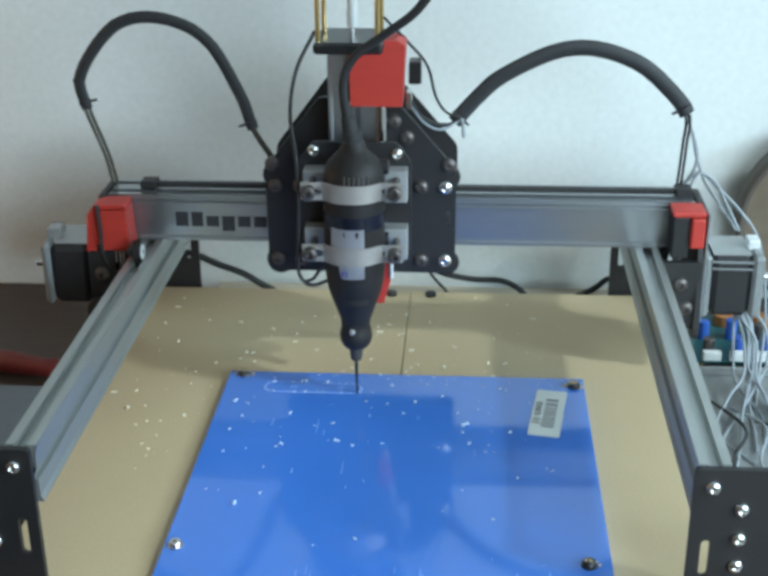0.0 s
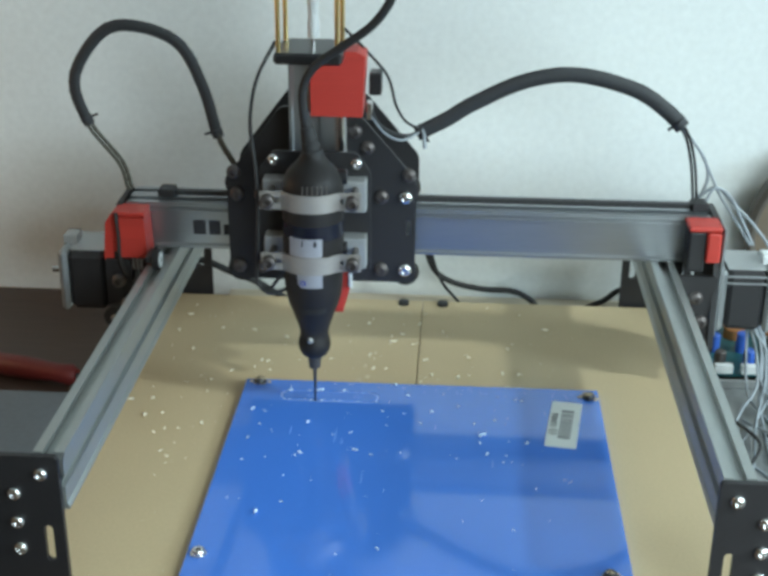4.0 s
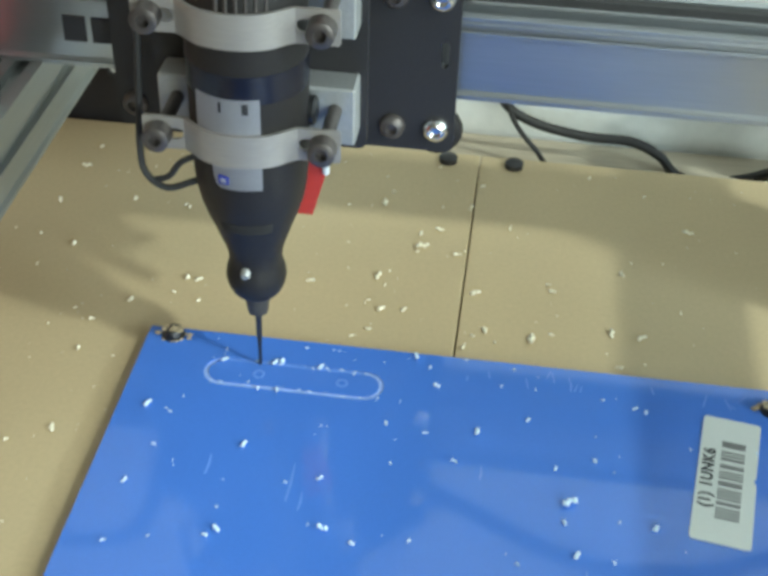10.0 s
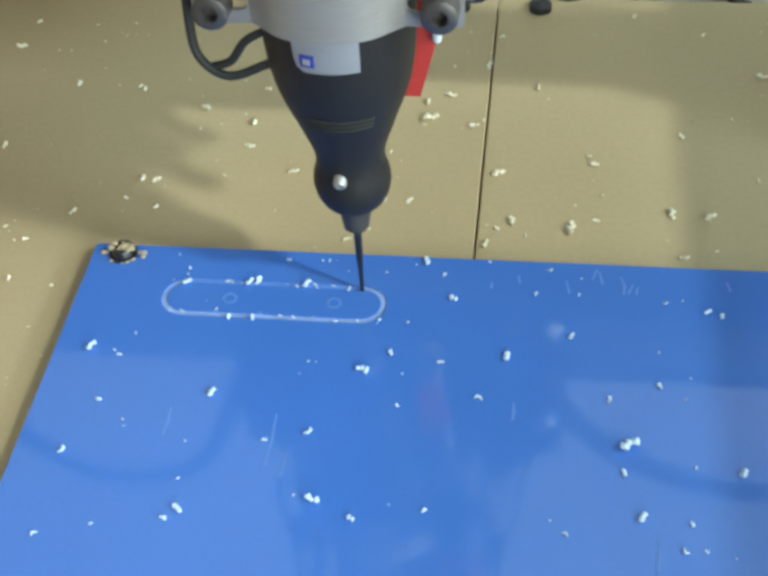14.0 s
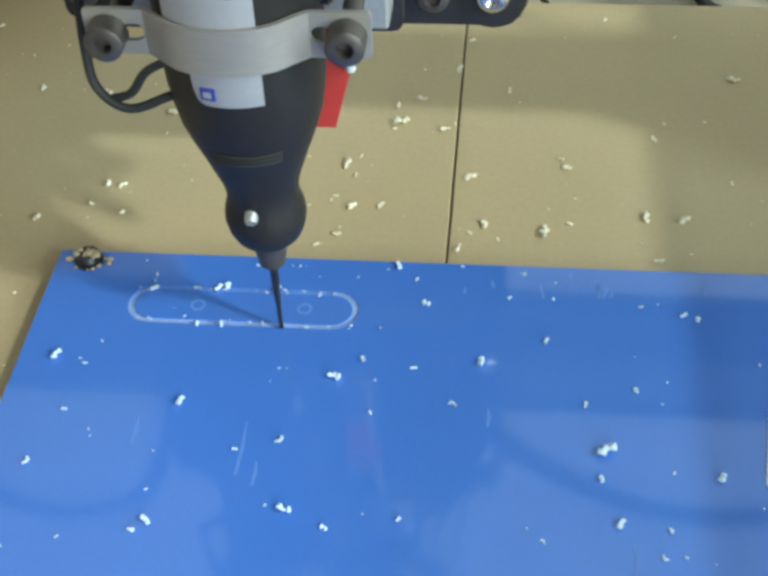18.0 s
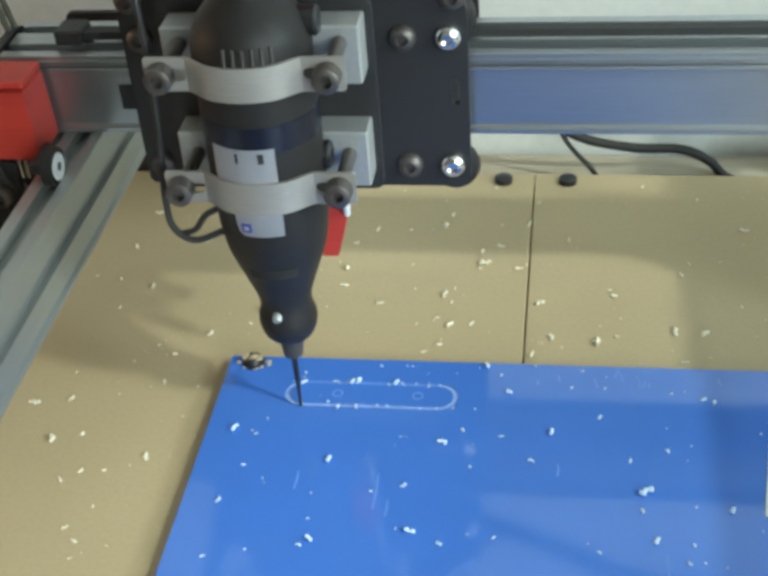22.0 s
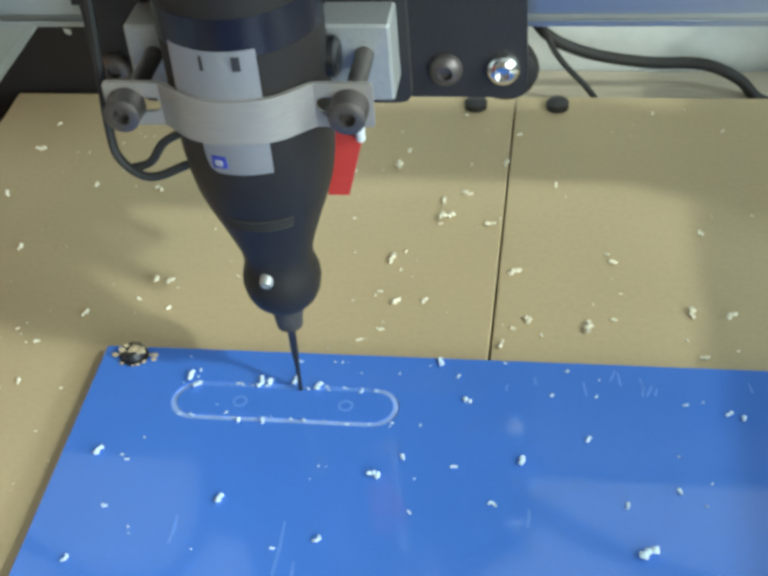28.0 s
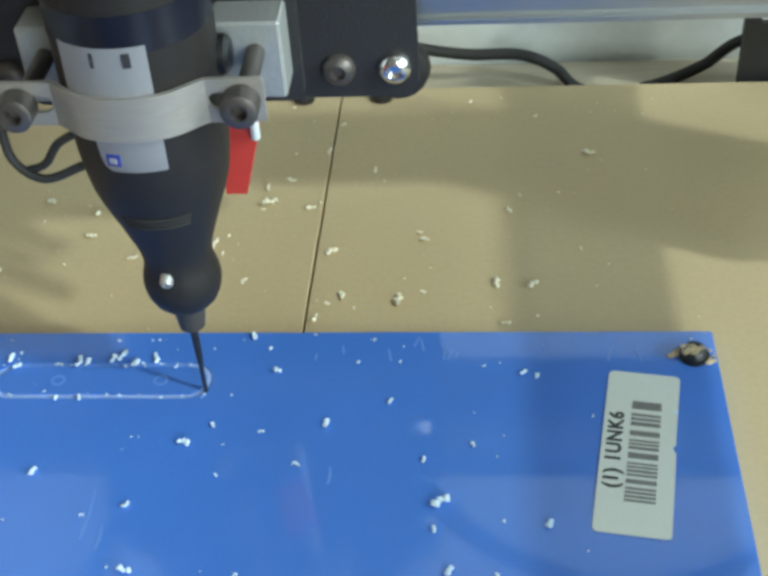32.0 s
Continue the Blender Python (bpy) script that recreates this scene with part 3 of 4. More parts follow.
    nema(gantry, px + side * 0.0035, side, 0.213, 0.080)

# ---- carriage: moves along x and y; drawn with the tool's axis at x = y = 0 ----
carriage = thing("tool_carriage", "black plate carriage with clamp blocks on the cross beam", "tool carriage")
P = 0.072
front = [(-0.0805, 0.0865), (0.0805, 0.0865), (0.0808, 0.1800), (0.0330, 0.2360), (-0.0330, 0.2420), (-0.0808, 0.1790)]
part("front_plate", plate(rounded(front, 0.005), [stadium(0.0746, 0.137, 0.010, 0.0016, turn=math.pi / 2)], 0.0045, "xz", P), BLACK, carriage, "black steel carriage plate")
part("rear_plate", plate(rounded(front, 0.005), [], 0.0045, "xz", P + 0.068), BLACK, carriage, "black steel carriage plate")
spots = [(sx * bx, P, bz) for sx in (-1, 1) for bx in (0.0515, 0.0720) for bz in (0.0985, 0.1648)]
bolts(carriage, [s for s in spots if s[0] > 0.06], BOLT_BIG)
# left bolts get darker steel: their dim reflections are put into the colour
bolts(carriage, [s for s in spots if s[0] < 0.06], BOLT_DIM)
bolts(carriage, [(0.0290, P, 0.222), (0.0396, P, 0.208), (0.0745, P, 0.1845), (-0.0745, P, 0.184)], BOLT_DIM)
for x, y, z in spots[::2] + spots[1::2]:
    if abs(x) > 0.06:
        part("guide_wheel", turned([(P + 0.0055, 0.0085), (P + 0.007, 0.0115), (P + 0.0105, 0.0125), (P + 0.014, 0.0115)], 20, axis="y", at=(x, 0, z + (0.006 if z > 0.13 else -0.006))), PLASTIC, carriage, smooth=35)
# upright rail with screw rod
part("upright_rail", extruded(slide_section(), 0.188, "z"), ALU, carriage, "silver upright aluminium rail", pose(-0.002, 0.0605, 0.102))
part("screw_rod", turned([(0.091 + 0.0015 * k, 0.0036 if k % 2 else 0.0042) for k in range(140)], 12, at=(0.0205, 0.0490, 0)), STEEL, carriage, "bright threaded rod", smooth=60)
part("rod_bracket", plate([(0.0160, 0.0813), (0.0232, 0.0813), (0.0300, 0.1063), (0.0300, 0.1150), (0.0170, 0.1150)], [], 0.0080, "xz", 0.0180), RED, carriage, "red printed plastic bracket")
# steel rod end coloured white to carry its bright shine
part("rod_end", turned([(0.1050, 0.0012), (0.1055, 0.0016), (0.1225, 0.0016)], 12, at=(0.0296, 0.0158, 0)), WHITE_PL, carriage, "lower end of the lead screw, its shine put in as white", smooth=40)
part("motor_mount", plate([(-0.004, 0.2430), (0.0375, 0.2430), (0.0400, 0.2920), (0.0330, 0.2960), (-0.004, 0.2960)], [], 0.030, "xz", 0.040), RED, carriage, "red printed plastic motor mount")
part("top_flange", box(-0.030, 0.0235, 0.018, 0.075, 0.2895, 0.2985, 0.002), DARKSTEEL, carriage, "dark metal flange")
for sx in (-0.0265, 0.0195):
    for sy in (0.024, 0.068):
        part("standoff", turned([(0.2985, 0.0020), (0.3545, 0.0020)], 10, at=(sx, sy, 0)), BRASS, carriage, "brass standoff")
part("shaft_coupler", turned([(0.3055, 0.0046), (0.318, 0.0048), (0.319, 0.0040), (0.330, 0.0040), (0.331, 0.0046), (0.338, 0.0046)], 20, at=(-0.0014, 0.046, 0)), WHITE_PL, carriage, "white shaft coupler", smooth=40)
part("drive_shaft", turned([(0.2985, 0.0025), (0.3545, 0.0025)], 12, at=(-0.0014, 0.046, 0)), STEEL, carriage, "bright drive shaft")
part("motor_flange", box(-0.031, 0.0245, 0.017, 0.076, 0.3545, 0.3620, 0.002), BLOCK, carriage, "pale metal motor flange")
part("motor_core", box(-0.030, 0.0235, 0.018, 0.075, 0.3622, 0.4050, 0.004), BLACK, carriage, "black stepper motor body")

# clamp plate, blocks and straps
part("clamp_plate", plate(rounded([(-0.0455, 0.113), (0.0455, 0.113), (0.0455, 0.201), (0.034, 0.2175), (-0.034, 0.2175), (-0.0455, 0.201)], 0.004), [], 0.0045, "xz", 0.0262), BLACK, carriage, "black steel clamp plate")
bolts(carriage, [(-0.0330, 0.0262, 0.2105), (0.0340, 0.0262, 0.2085)], BOLT)
for z0, z1, zs in ((0.1235, 0.1500, 0.1400), (0.1725, 0.1985, 0.1915)):
    for sx in (-1, 1):
        xa, xb = sorted((sx * 0.0190, sx * 0.0415))
        part("clamp_block", box(xa + 0.0013, xb + 0.0013, 0.0105, 0.0260, z0, z1, 0.0008), BLOCK, carriage, "grey aluminium clamp block")
        part("strap_bolt", turned([(-0.0070, 0.0022), (-0.0105, 0.0026), (-0.0105, 0.0042), (-0.0098, 0.0055), (-0.0031, 0.0057), (-0.0031, 0.0030), (0.027, 0.0030)], 16, axis="y", at=(sx * 0.0333 + 0.0013, -0.015, zs)), DULL_DIM_STEEL, carriage, "dull grey socket bolt", smooth=35)
    # strap: two flat tabs and a bow over the tool
    b = 0.0118
    bow = [(-0.0225, -0.0014), (-0.0190, -0.0014 - 0.25 * (b - 0.0014)), (-0.0130, -0.0014 - 0.72 * (b - 0.0014)), (-0.0065, -0.0014 - 0.94 * (b - 0.0014)), (0.0, -b)]
    bow += [(-x, y) for x, y in bow[-2::-1]]
    line = [(p.x, p.y) for p in curve_points([(x, y, 0) for x, y in bow], 4)]
    bm = bmesh.new()
    h0, h1, th = zs - 0.0072, zs + 0.0072, 0.0016
    rows = []
    for i, (x, y) in enumerate(line):
        a, b = Vector(line[max(i - 1, 0)]), Vector(line[min(i + 1, len(line) - 1)])
        d = (b - a).normalized()
        nx, ny = d.y * th, -d.x * th
        rows.append([bm.verts.new(c) for c in ((x, y, h0), (x, y, h1), (x + nx, y + ny, h1), (x + nx, y + ny, h0))])
    for a, b in zip(rows, rows[1:]):
        for k in range(4):
            bm.faces.new((a[k], a[(k + 1) % 4], b[(k + 1) % 4], b[k]))
    for sx in (-1, 1):
        xa, xb = sorted((sx * 0.0222, sx * 0.0400))
        plate(rounded([(xa, h0), (xb, h0), (xb, h1), (xa, h1)], 0.0012), [stadium(sx * 0.0300, zs, 0.008, 0.0028)], th, "xz", -0.0030, bm)
    part("strap", bm, STRAP, carriage, "bent aluminium strap", pose(0.0013, -0.015, 0), 30)

# ---- rotary tool ----
tool = thing("rotary_tool", "black plastic rotary tool with a thin milling bit, strapped upright", "rotary tool")
body = part("tool_body", turned([(0.0505, 0.0060), (0.0512, 0.0092), (0.0535, 0.0112), (0.0570, 0.0127), (0.0610, 0.0134), (0.0645, 0.0131), (0.0680, 0.0121), (0.0710, 0.0116), (0.0755, 0.0121), (0.0800, 0.0134),
                                (0.0845, 0.0150), (0.0905, 0.0170), (0.0955, 0.0189), (0.0990, 0.0201), (0.1050, 0.0219), (0.1120, 0.0231), (0.1200, 0.0238), (0.1300, 0.0242), (0.1560, 0.0243), (0.1990, 0.0243), (0.2045, 0.0236), (0.2100, 0.0212), (0.2150, 0.0172), (0.2190, 0.0132), (0.2225, 0.0102), (0.2265, 0.0088), (0.2270, 0.0070)], 48), PLASTIC, tool, "black plastic tool housing", smooth=35)
part("switch_collar", turned([(0.1600, 0.0238), (0.1605, 0.0245), (0.1725, 0.0245), (0.1730, 0.0238)], 48), NAVY, tool, "glossy navy collar", smooth=35)
for k, z in enumerate((0.1450, 0.2060)):
    part("brush_cap", turned([(0.0150, 0.0062), (0.0262, 0.0062), (0.0272, 0.0050)], 20, axis="x", at=(0, 0.0035, z)), DARKSTEEL, tool, "dark brush cap", smooth=40)
part("collet_nut", turned([(0.0380, 0.0034), (0.0390, 0.0046), (0.0450, 0.0054), (0.0505, 0.0058), (0.0512, 0.0058)], 20), NUT, tool, "dark collet nut", smooth=40)
part("milling_bit", turned([(0.0048, 0.0004), (0.0055, 0.0008), (0.0180, 0.0009), (0.0240, 0.0013), (0.0383, 0.0016)], 12), DARKSTEEL, tool, "thin steel milling bit", smooth=40)
part("nose_screw", turned([(-0.0010, 0.0009), (-0.0022, 0.0011), (-0.0022, 0.0017), (-0.0012, 0.0023), (0.0020, 0.0023)], 14, axis="y"), BLOCK, tool, "grey nose screw", pose(-0.0020, -0.0118, 0.0690, 20), 40)
part("cord_gland", turned([(-0.003, 0.0090), (0.003, 0.0086), (0.0035, 0.0074), (0.010, 0.0072), (0.0105, 0.0064), (0.022, 0.0054), (0.0225, 0.0046), (0.034, 0.0040)], 20), RUBBER, tool, "black rubber cord gland", pose(0, 0, 0.2260, 4, -10), 35)
for k in range(6):
    a = radians(-103 + k * 9)
    v = part("vent_slot", box(-0.0007, 0.0007, -0.0008, 0.0008, -0.0055, 0.0055, 0.0004), DULL_DIM_STEEL, tool, "grey vent slot", pose(0.0239 * math.cos(a), 0.0239 * math.sin(a), 0.2005, -4, 0, math.degrees(a) + 90))
# sticker on the front of the housing
bm = bmesh.new()
rows = []
for k in range(15):
    rows.append([])
    for z, r, a0 in ((0.1110, 0.0242, -108), (0.1125, 0.0243, -113), (0.1160, 0.0245, -115), (0.1290, 0.0247, -117), (0.1295, 0.0247, -133), (0.1400, 0.0247, -133), (0.1530, 0.0247, -132)):
        a = radians(a0 + (-67 - a0) * k / 14)
        rows[-1].append(bm.verts.new((r * math.cos(a), r * math.sin(a), z)))
for a, b in zip(rows, rows[1:]):
    for k in range(6):
        bm.faces.new((a[k], a[k + 1], b[k + 1], b[k]))
bmesh.ops.solidify(bm, geom=list(bm.faces), thickness=0.0003)
part("sticker", bm, STICKER, tool, "pale grey-white sticker with small blue marks", smooth=40)

# small wires on the carriage and the tool's cord
part("side_wire", tube([(-0.030, 0.040, 0.300), (-0.044, 0.030, 0.272), (-0.049, 0.022, 0.240), (-0.045, 0.016, 0.205), (-0.0435, 0.012, 0.170), (-0.0445, 0.009, 0.140), (-0.0450, 0.006, 0.122), (-0.0430, 0.003, 0.110), (-0.0340, 0.002, 0.1035), (-0.0215, 0.006, 0.1060)], 0.0015, 5, 8), RUBBER, carriage, "thin brown-black wire", pose(0.0013, -0.015, 0.0065))
part("switch_wire", tube([(-0.0400, 0.003, 0.1060), (-0.0330, 0.003, 0.1085), (-0.0280, 0.004, 0.1150), (-0.0215, 0.006, 0.1180)], 0.0014, 5, 8), RUBBER, carriage, "thin black wire", pose(0.0013, -0.015, 0.0065))
part("limit_switch", box(0.0420, 0.0520, 0.052, 0.070, 0.258, 0.276, 0.001), DARKSTEEL, carriage, "small grey switch")
part("terminal", box(0.0400, 0.0445, 0.050, 0.062, 0.238, 0.252, 0.0006), STEEL, carriage, "small bright terminal")
part("motor_wire", tube([(0.022, 0.060, 0.310), (0.040, 0.066, 0.290), (0.056, 0.075, 0.268), (0.062, 0.090, 0.240), (0.070, 0.104, 0.222), (0.082, 0.110, 0.214)], 0.0012, 6, 8), RUBBER, carriage, "thin black wire")
part("motor_wire", tube([(0.043, 0.056, 0.245), (0.050, 0.070, 0.228), (0.062, 0.090, 0.215), (0.074, 0.104, 0.210), (0.084, 0.110, 0.214)], 0.0018, 6, 8), RUBBER, carriage, "black wire")
part("motor_wire", tube([(0.043, 0.058, 0.240), (0.054, 0.074, 0.220), (0.068, 0.096, 0.208), (0.084, 0.110, 0.213)], 0.0011, 6, 8), WIRE, carriage, "pale grey wire")
part("tie_tail", tube([(0.084, 0.108, 0.214), (0.0855, 0.105, 0.210), (0.086, 0.103, 0.204), (0.0865, 0.102, 0.199)], 0.0016, 6, 8), WIRE, carriage, "hanging grey wire end")
part("cord", tube([(-0.004, -0.002, 0.247), (-0.0062, -0.004, 0.262), (-0.0055, -0.006, 0.280), (0.004, -0.009, 0.297), (0.026, -0.014, 0.314), (0.050, -0.022, 0.334), (0.064, -0.028, 0.360), (0.066, -0.030, 0.400), (0.060, -0.030, 0.520)], 0.0034, 6, 10), RUBBER, tool, "black rubber power cord", smooth=60)
# marks on the sticker
part("sticker_mark", box(-0.0022, 0.0022, -0.0004, 0.0004, -0.0020, 0.0020), MARK, tool, "small blue square mark", pose(-0.0060, -0.0239, 0.1155, 3, 0, -14))
part("sticker_mark_inner", box(-0.0011, 0.0011, -0.0003, 0.0003, -0.0009, 0.0009), STICKER, tool, "", pose(-0.0061, -0.0244, 0.1155, 3, 0, -14))
part("sticker_mark", box(-0.0012, 0.0012, -0.0004, 0.0004, -0.0022, 0.0022), INK, tool, "small dark mark", pose(0.0040, -0.0244, 0.1490, 0, 0, 9))
part("sticker_mark", box(-0.0005, 0.0005, -0.0004, 0.0004, -0.0022, 0.0022), INK, tool, "small dark mark", pose(-0.0060, -0.0240, 0.1490, 0, 0, -14))
for gz, gr in ((0.0960, 0.0192), (0.0980, 0.0199), (0.1000, 0.0206)):
    rim = [radians(-118 + 7 * k) for k in range(10)]
    part("grip_line", tube([(gr * math.cos(a), gr * math.sin(a), gz) for a in rim], 0.0005, 2, 6), RUBBER, tool, "dark moulded line")
for ob in tool.children:
    if ob.name.startswith("sticker"):
        ob.matrix_basis = pose(0, 0, 0.0100) @ ob.matrix_basis

# ---- barcode label ----
LABEL = pose(0.1196, 0.0913, SHEET + 0.0002, 0, 0, -8.5)
label.matrix_basis = LABEL
part("paper", plate(rounded([(-0.0127, -0.0378), (0.0127, -0.0378), (0.0127, 0.0000), (0.0119, 0.0008), (0.0115, 0.0030), (0.0124, 0.0040), (0.0127, 0.0380), (-0.0127, 0.0380)], 0.0022), [], 0.00025, "xy", 0), PAPER, label)
strokes = (2.6, 1.6, 0.8, 0.6, 0.8, 0.6, 1.2, 1.7, 1.6, 1.3, 0.6, 0.5, 0.6, 0.5, 0.9, 1.1, 1.8, 1.3, 0.6, 0.5, 0.6, 0.5, 0.8, 0.5, 0.7, 1.0, 1.3, 1.1, 0.7, 0.5, 0.7, 0.5, 0.7, 0.5, 0.7)
unit, yy = 0.0470 / sum(strokes), 0.0232
for k, w in enumerate(strokes):
    if k % 2 == 0:
        part("bar", box(-0.0034, 0.0068, yy - w * unit, yy, 0.0003, 0.00042), BAR_INK, label)
    yy -= w * unit
txt = bpy.data.curves.new("code", "FONT")
txt.body, txt.size, txt.align_x, txt.align_y, txt.extrude = "(1) 1UNK6", 0.0071, "CENTER", "CENTER", 0.00005
txt.offset, txt.space_character = 0.00026, 1.12
tob = bpy.data.objects.new("code", txt)
scene.collection.objects.link(tob)
bpy.context.view_layer.update()
me = bpy.data.meshes.new_from_object(tob.evaluated_get(bpy.context.evaluated_depsgraph_get()))
bpy.data.objects.remove(tob)
me.materials.clear()
me.materials.append(INK)
code = new("code_print", me)
code.parent = label
code.matrix_basis = pose(-0.0082, -0.0008, 0.0003, 0, 0, 90)

# ---- cables on the desk and behind the bed ----
def cable(name, pts, r, mat, lab, group=""):
    ob = part(name, tube(pts, r, 7, 10), mat, None, "", None, 60)
    return tagged(ob, lab, "cable", group)


cable("black_cable", [(-0.006, 0.372, 0.060), (0.004, 0.370, 0.026), (0.024, 0.372, 0.010), (0.056, 0.374, 0.002), (0.085, 0.374, 0.001), (0.103, 0.372, -0.006), (0.118, 0.370, -0.0185), (0.150, 0.372, -0.0185), (0.178, 0.374, -0.008), (0.200, 0.376, 0.006), (0.240, 0.378, 0.000), (0.300, 0.365, -0.0185)], 0.0030, RUBBER, "black cable sagging along the white wall behind the board")
cable("black_cable", [(0.000, 0.366, 0.050), (0.012, 0.364, 0.016), (0.028, 0.362, -0.004), (0.044, 0.360, -0.0195), (0.080, 0.366, -0.0200)], 0.0016, RUBBER, "thin black cable hanging to the desk by the wall")
cable("black_cable", [(-0.260, 0.372, 0.030), (-0.228, 0.366, 0.027), (-0.205, 0.364, 0.018), (-0.177, 0.362, 0.008), (-0.154, 0.362, -0.006), (-0.130, 0.366, -0.0185), (-0.080, 0.372, -0.0185)], 0.0034, SLEEVE, "black sleeved cable behind the board")

# wires from the beam's end down to the motor and the electronics
for k, (pts, r) in enumerate((
        ([(0.240, 0.222, 0.156), (0.248, 0.226, 0.168), (0.262, 0.230, 0.160), (0.274, 0.230, 0.140), (0.286, 0.224, 0.117)], 0.0013),
        ([(0.238, 0.238, 0.156), (0.252, 0.240, 0.164), (0.268, 0.240, 0.150), (0.290, 0.240, 0.128), (0.308, 0.236, 0.100), (0.318, 0.228, 0.040), (0.312, 0.200, -0.012), (0.300, 0.150, -0.018)], 0.0014))):
    cable("grey_wire", pts, r, WIRE, "thin grey wire looping from the beam to the motor", "wires at the beam's end")
rng = random.Random(11)
for k in range(9):
    x0, y0 = 0.288 + rng.uniform(-0.006, 0.012), 0.188 + rng.uniform(0, 0.03)
    x1, y1 = 0.268 + rng.uniform(-0.01, 0.06), 0.06 + rng.uniform(0, 0.10)
    bow = rng.uniform(-0.006, 0.014)
    cable("grey_wire", [(x0, y0, 0.052), (x0 + 0.004 + bow, y0 - 0.006, 0.030), (x0 + 0.004 + bow, y0 - 0.022, 0.004), ((x0 + x1) / 2 + bow, (y0 + y1) / 2, -0.010), (x1, y1, -0.0165), (x1 + rng.uniform(-0.02, 0.03), y1 - 0.05, -0.0165)], 0.0013, WIRE, "pale grey wire hanging from the motor to the desk", "wires under the motor")
for k in range(5):
    x0 = 0.262 + 0.016 * k
    cable("grey_wire", [(x0, 0.14 + rng.uniform(-0.02, 0.02), -0.0145), (x0 + 0.02, 0.10, -0.012 + rng.uniform(0, 0.006)), (x0 + rng.uniform(0, 0.03), 0.05, -0.0145), (x0 + 0.04, 0.0, -0.0150)], 0.0014, WIRE if k % 2 else RUBBER, "loose wire lying on the grey panel", "loose wires")

# ---- electronics beside the bed ----
PANEL = material("grey_sheet_metal", (0.30, 0.31, 0.31), 0.55, 0.3, grain=120, spread=0.2)
panel = thing("metal_panel", "grey metal panel lying on the desk under wires", "panel")
part("panel_plate", box(0.247, 0.520, -0.14, 0.215, DESK_Z, DESK_Z + 0.004, 0.001), PANEL, panel)
part("panel_lip", box(0.247, 0.520, 0.211, 0.215, DESK_Z + 0.004, DESK_Z + 0.012, 0.0008), PANEL, panel)
board = thing("circuit_board", "green circuit board with blue and copper parts on the desk", "circuit board")
part("board_plate", box(0.262, 0.372, 0.228, 0.330, -0.014, -0.0124), GREEN, board)
for bx, by in ((0.266, 0.232), (0.368, 0.232), (0.266, 0.326), (0.368, 0.326)):
    part("spacer", turned([(DESK_Z, 0.003), (-0.014, 0.003)], 10, at=(bx, by, 0)), BRASS, board)
for k in range(7):
    cx, cy = 0.275 + 0.026 * (k % 4), 0.246 + 0.032 * (k // 4)
    part("capacitor", turned([(-0.0124, 0.0055), (0.002 + 0.002 * (k % 3), 0.0055), (0.003 + 0.002 * (k % 3), 0.0045)], 16, at=(cx, cy, 0)), CAP_BLUE if k % 3 else DULL_DIM_STEEL, board, smooth=40)
for cx, cy in ((0.300, 0.310), (0.335, 0.306)):
    part("coil", turned([(-0.0124, 0.010), (-0.002, 0.010), (-0.001, 0.006)], 20, at=(cx, cy, 0)), COPPER, board, smooth=40)
for k in range(4):
    part("plug", box(0.268 + 0.024 * k, 0.284 + 0.024 * k, 0.2285, 0.2355, -0.0124, -0.004, 0.0005), WHITE_PL, board)

# plain brown disc with a darker rim, for an unidentified round shape
tray = thing("round_disc", "round brown disc leaning on the white wall", "tray", m=pose(0.412, 0.372, 0.0775, 8))
DISC = material("brown_disc", (0.20, 0.155, 0.11), 0.6, grain=60, spread=0.2, bump=0.2)
part("disc_rim", turned([(0.010, 0.086), (-0.008, 0.090), (-0.011, 0.095), (-0.008, 0.0995), (0.010, 0.0975)], 64, axis="y"), material("dark_disc_rim", (0.10, 0.085, 0.07), 0.6, grain=60, spread=0.2), tray, "darker rounded rim", smooth=50)
part("disc_face", turned([(0.0, 0.0905), (-0.004, 0.0890), (-0.004, 0.001)], 64, axis="y"), DISC, tray, "brown face", smooth=50)

# ---- things at the other side of the desk ----
driver = thing("screwdriver", "dark red-handled tool lying on the dark desk", "hand tool", m=pose(-0.352, 0.188, DESK_Z + 0.011, 0, 0, -14))
part("handle", turned([(-0.055, 0.006), (-0.050, 0.010), (-0.010, 0.0105), (0.020, 0.0085), (0.034, 0.010), (0.040, 0.006)], 18, axis="x"), material("dark_red_plastic", (0.13, 0.015, 0.012), 0.5, grain=120, spread=0.2), driver, "dark red plastic handle", smooth=40)
part("shaft", turned([(0.038, 0.003), (0.098, 0.003), (0.102, 0.0022)], 12, axis="x"), DARKSTEEL, driver)
case = thing("grey_case", "blue-grey plastic case standing on the dark desk", "case")
part("case_body", box(-0.460, -0.290, -0.02, 0.105, DESK_Z, 0.006, 0.004, 2), material("grey_case_plastic", (0.10, 0.115, 0.13), 0.5, grain=300, spread=0.15), case)
part("case_lid", box(-0.462, -0.288, -0.022, 0.107, 0.0062, 0.012, 0.003, 2), material("grey_lid_plastic", (0.13, 0.145, 0.16), 0.5, grain=300, spread=0.15), case)

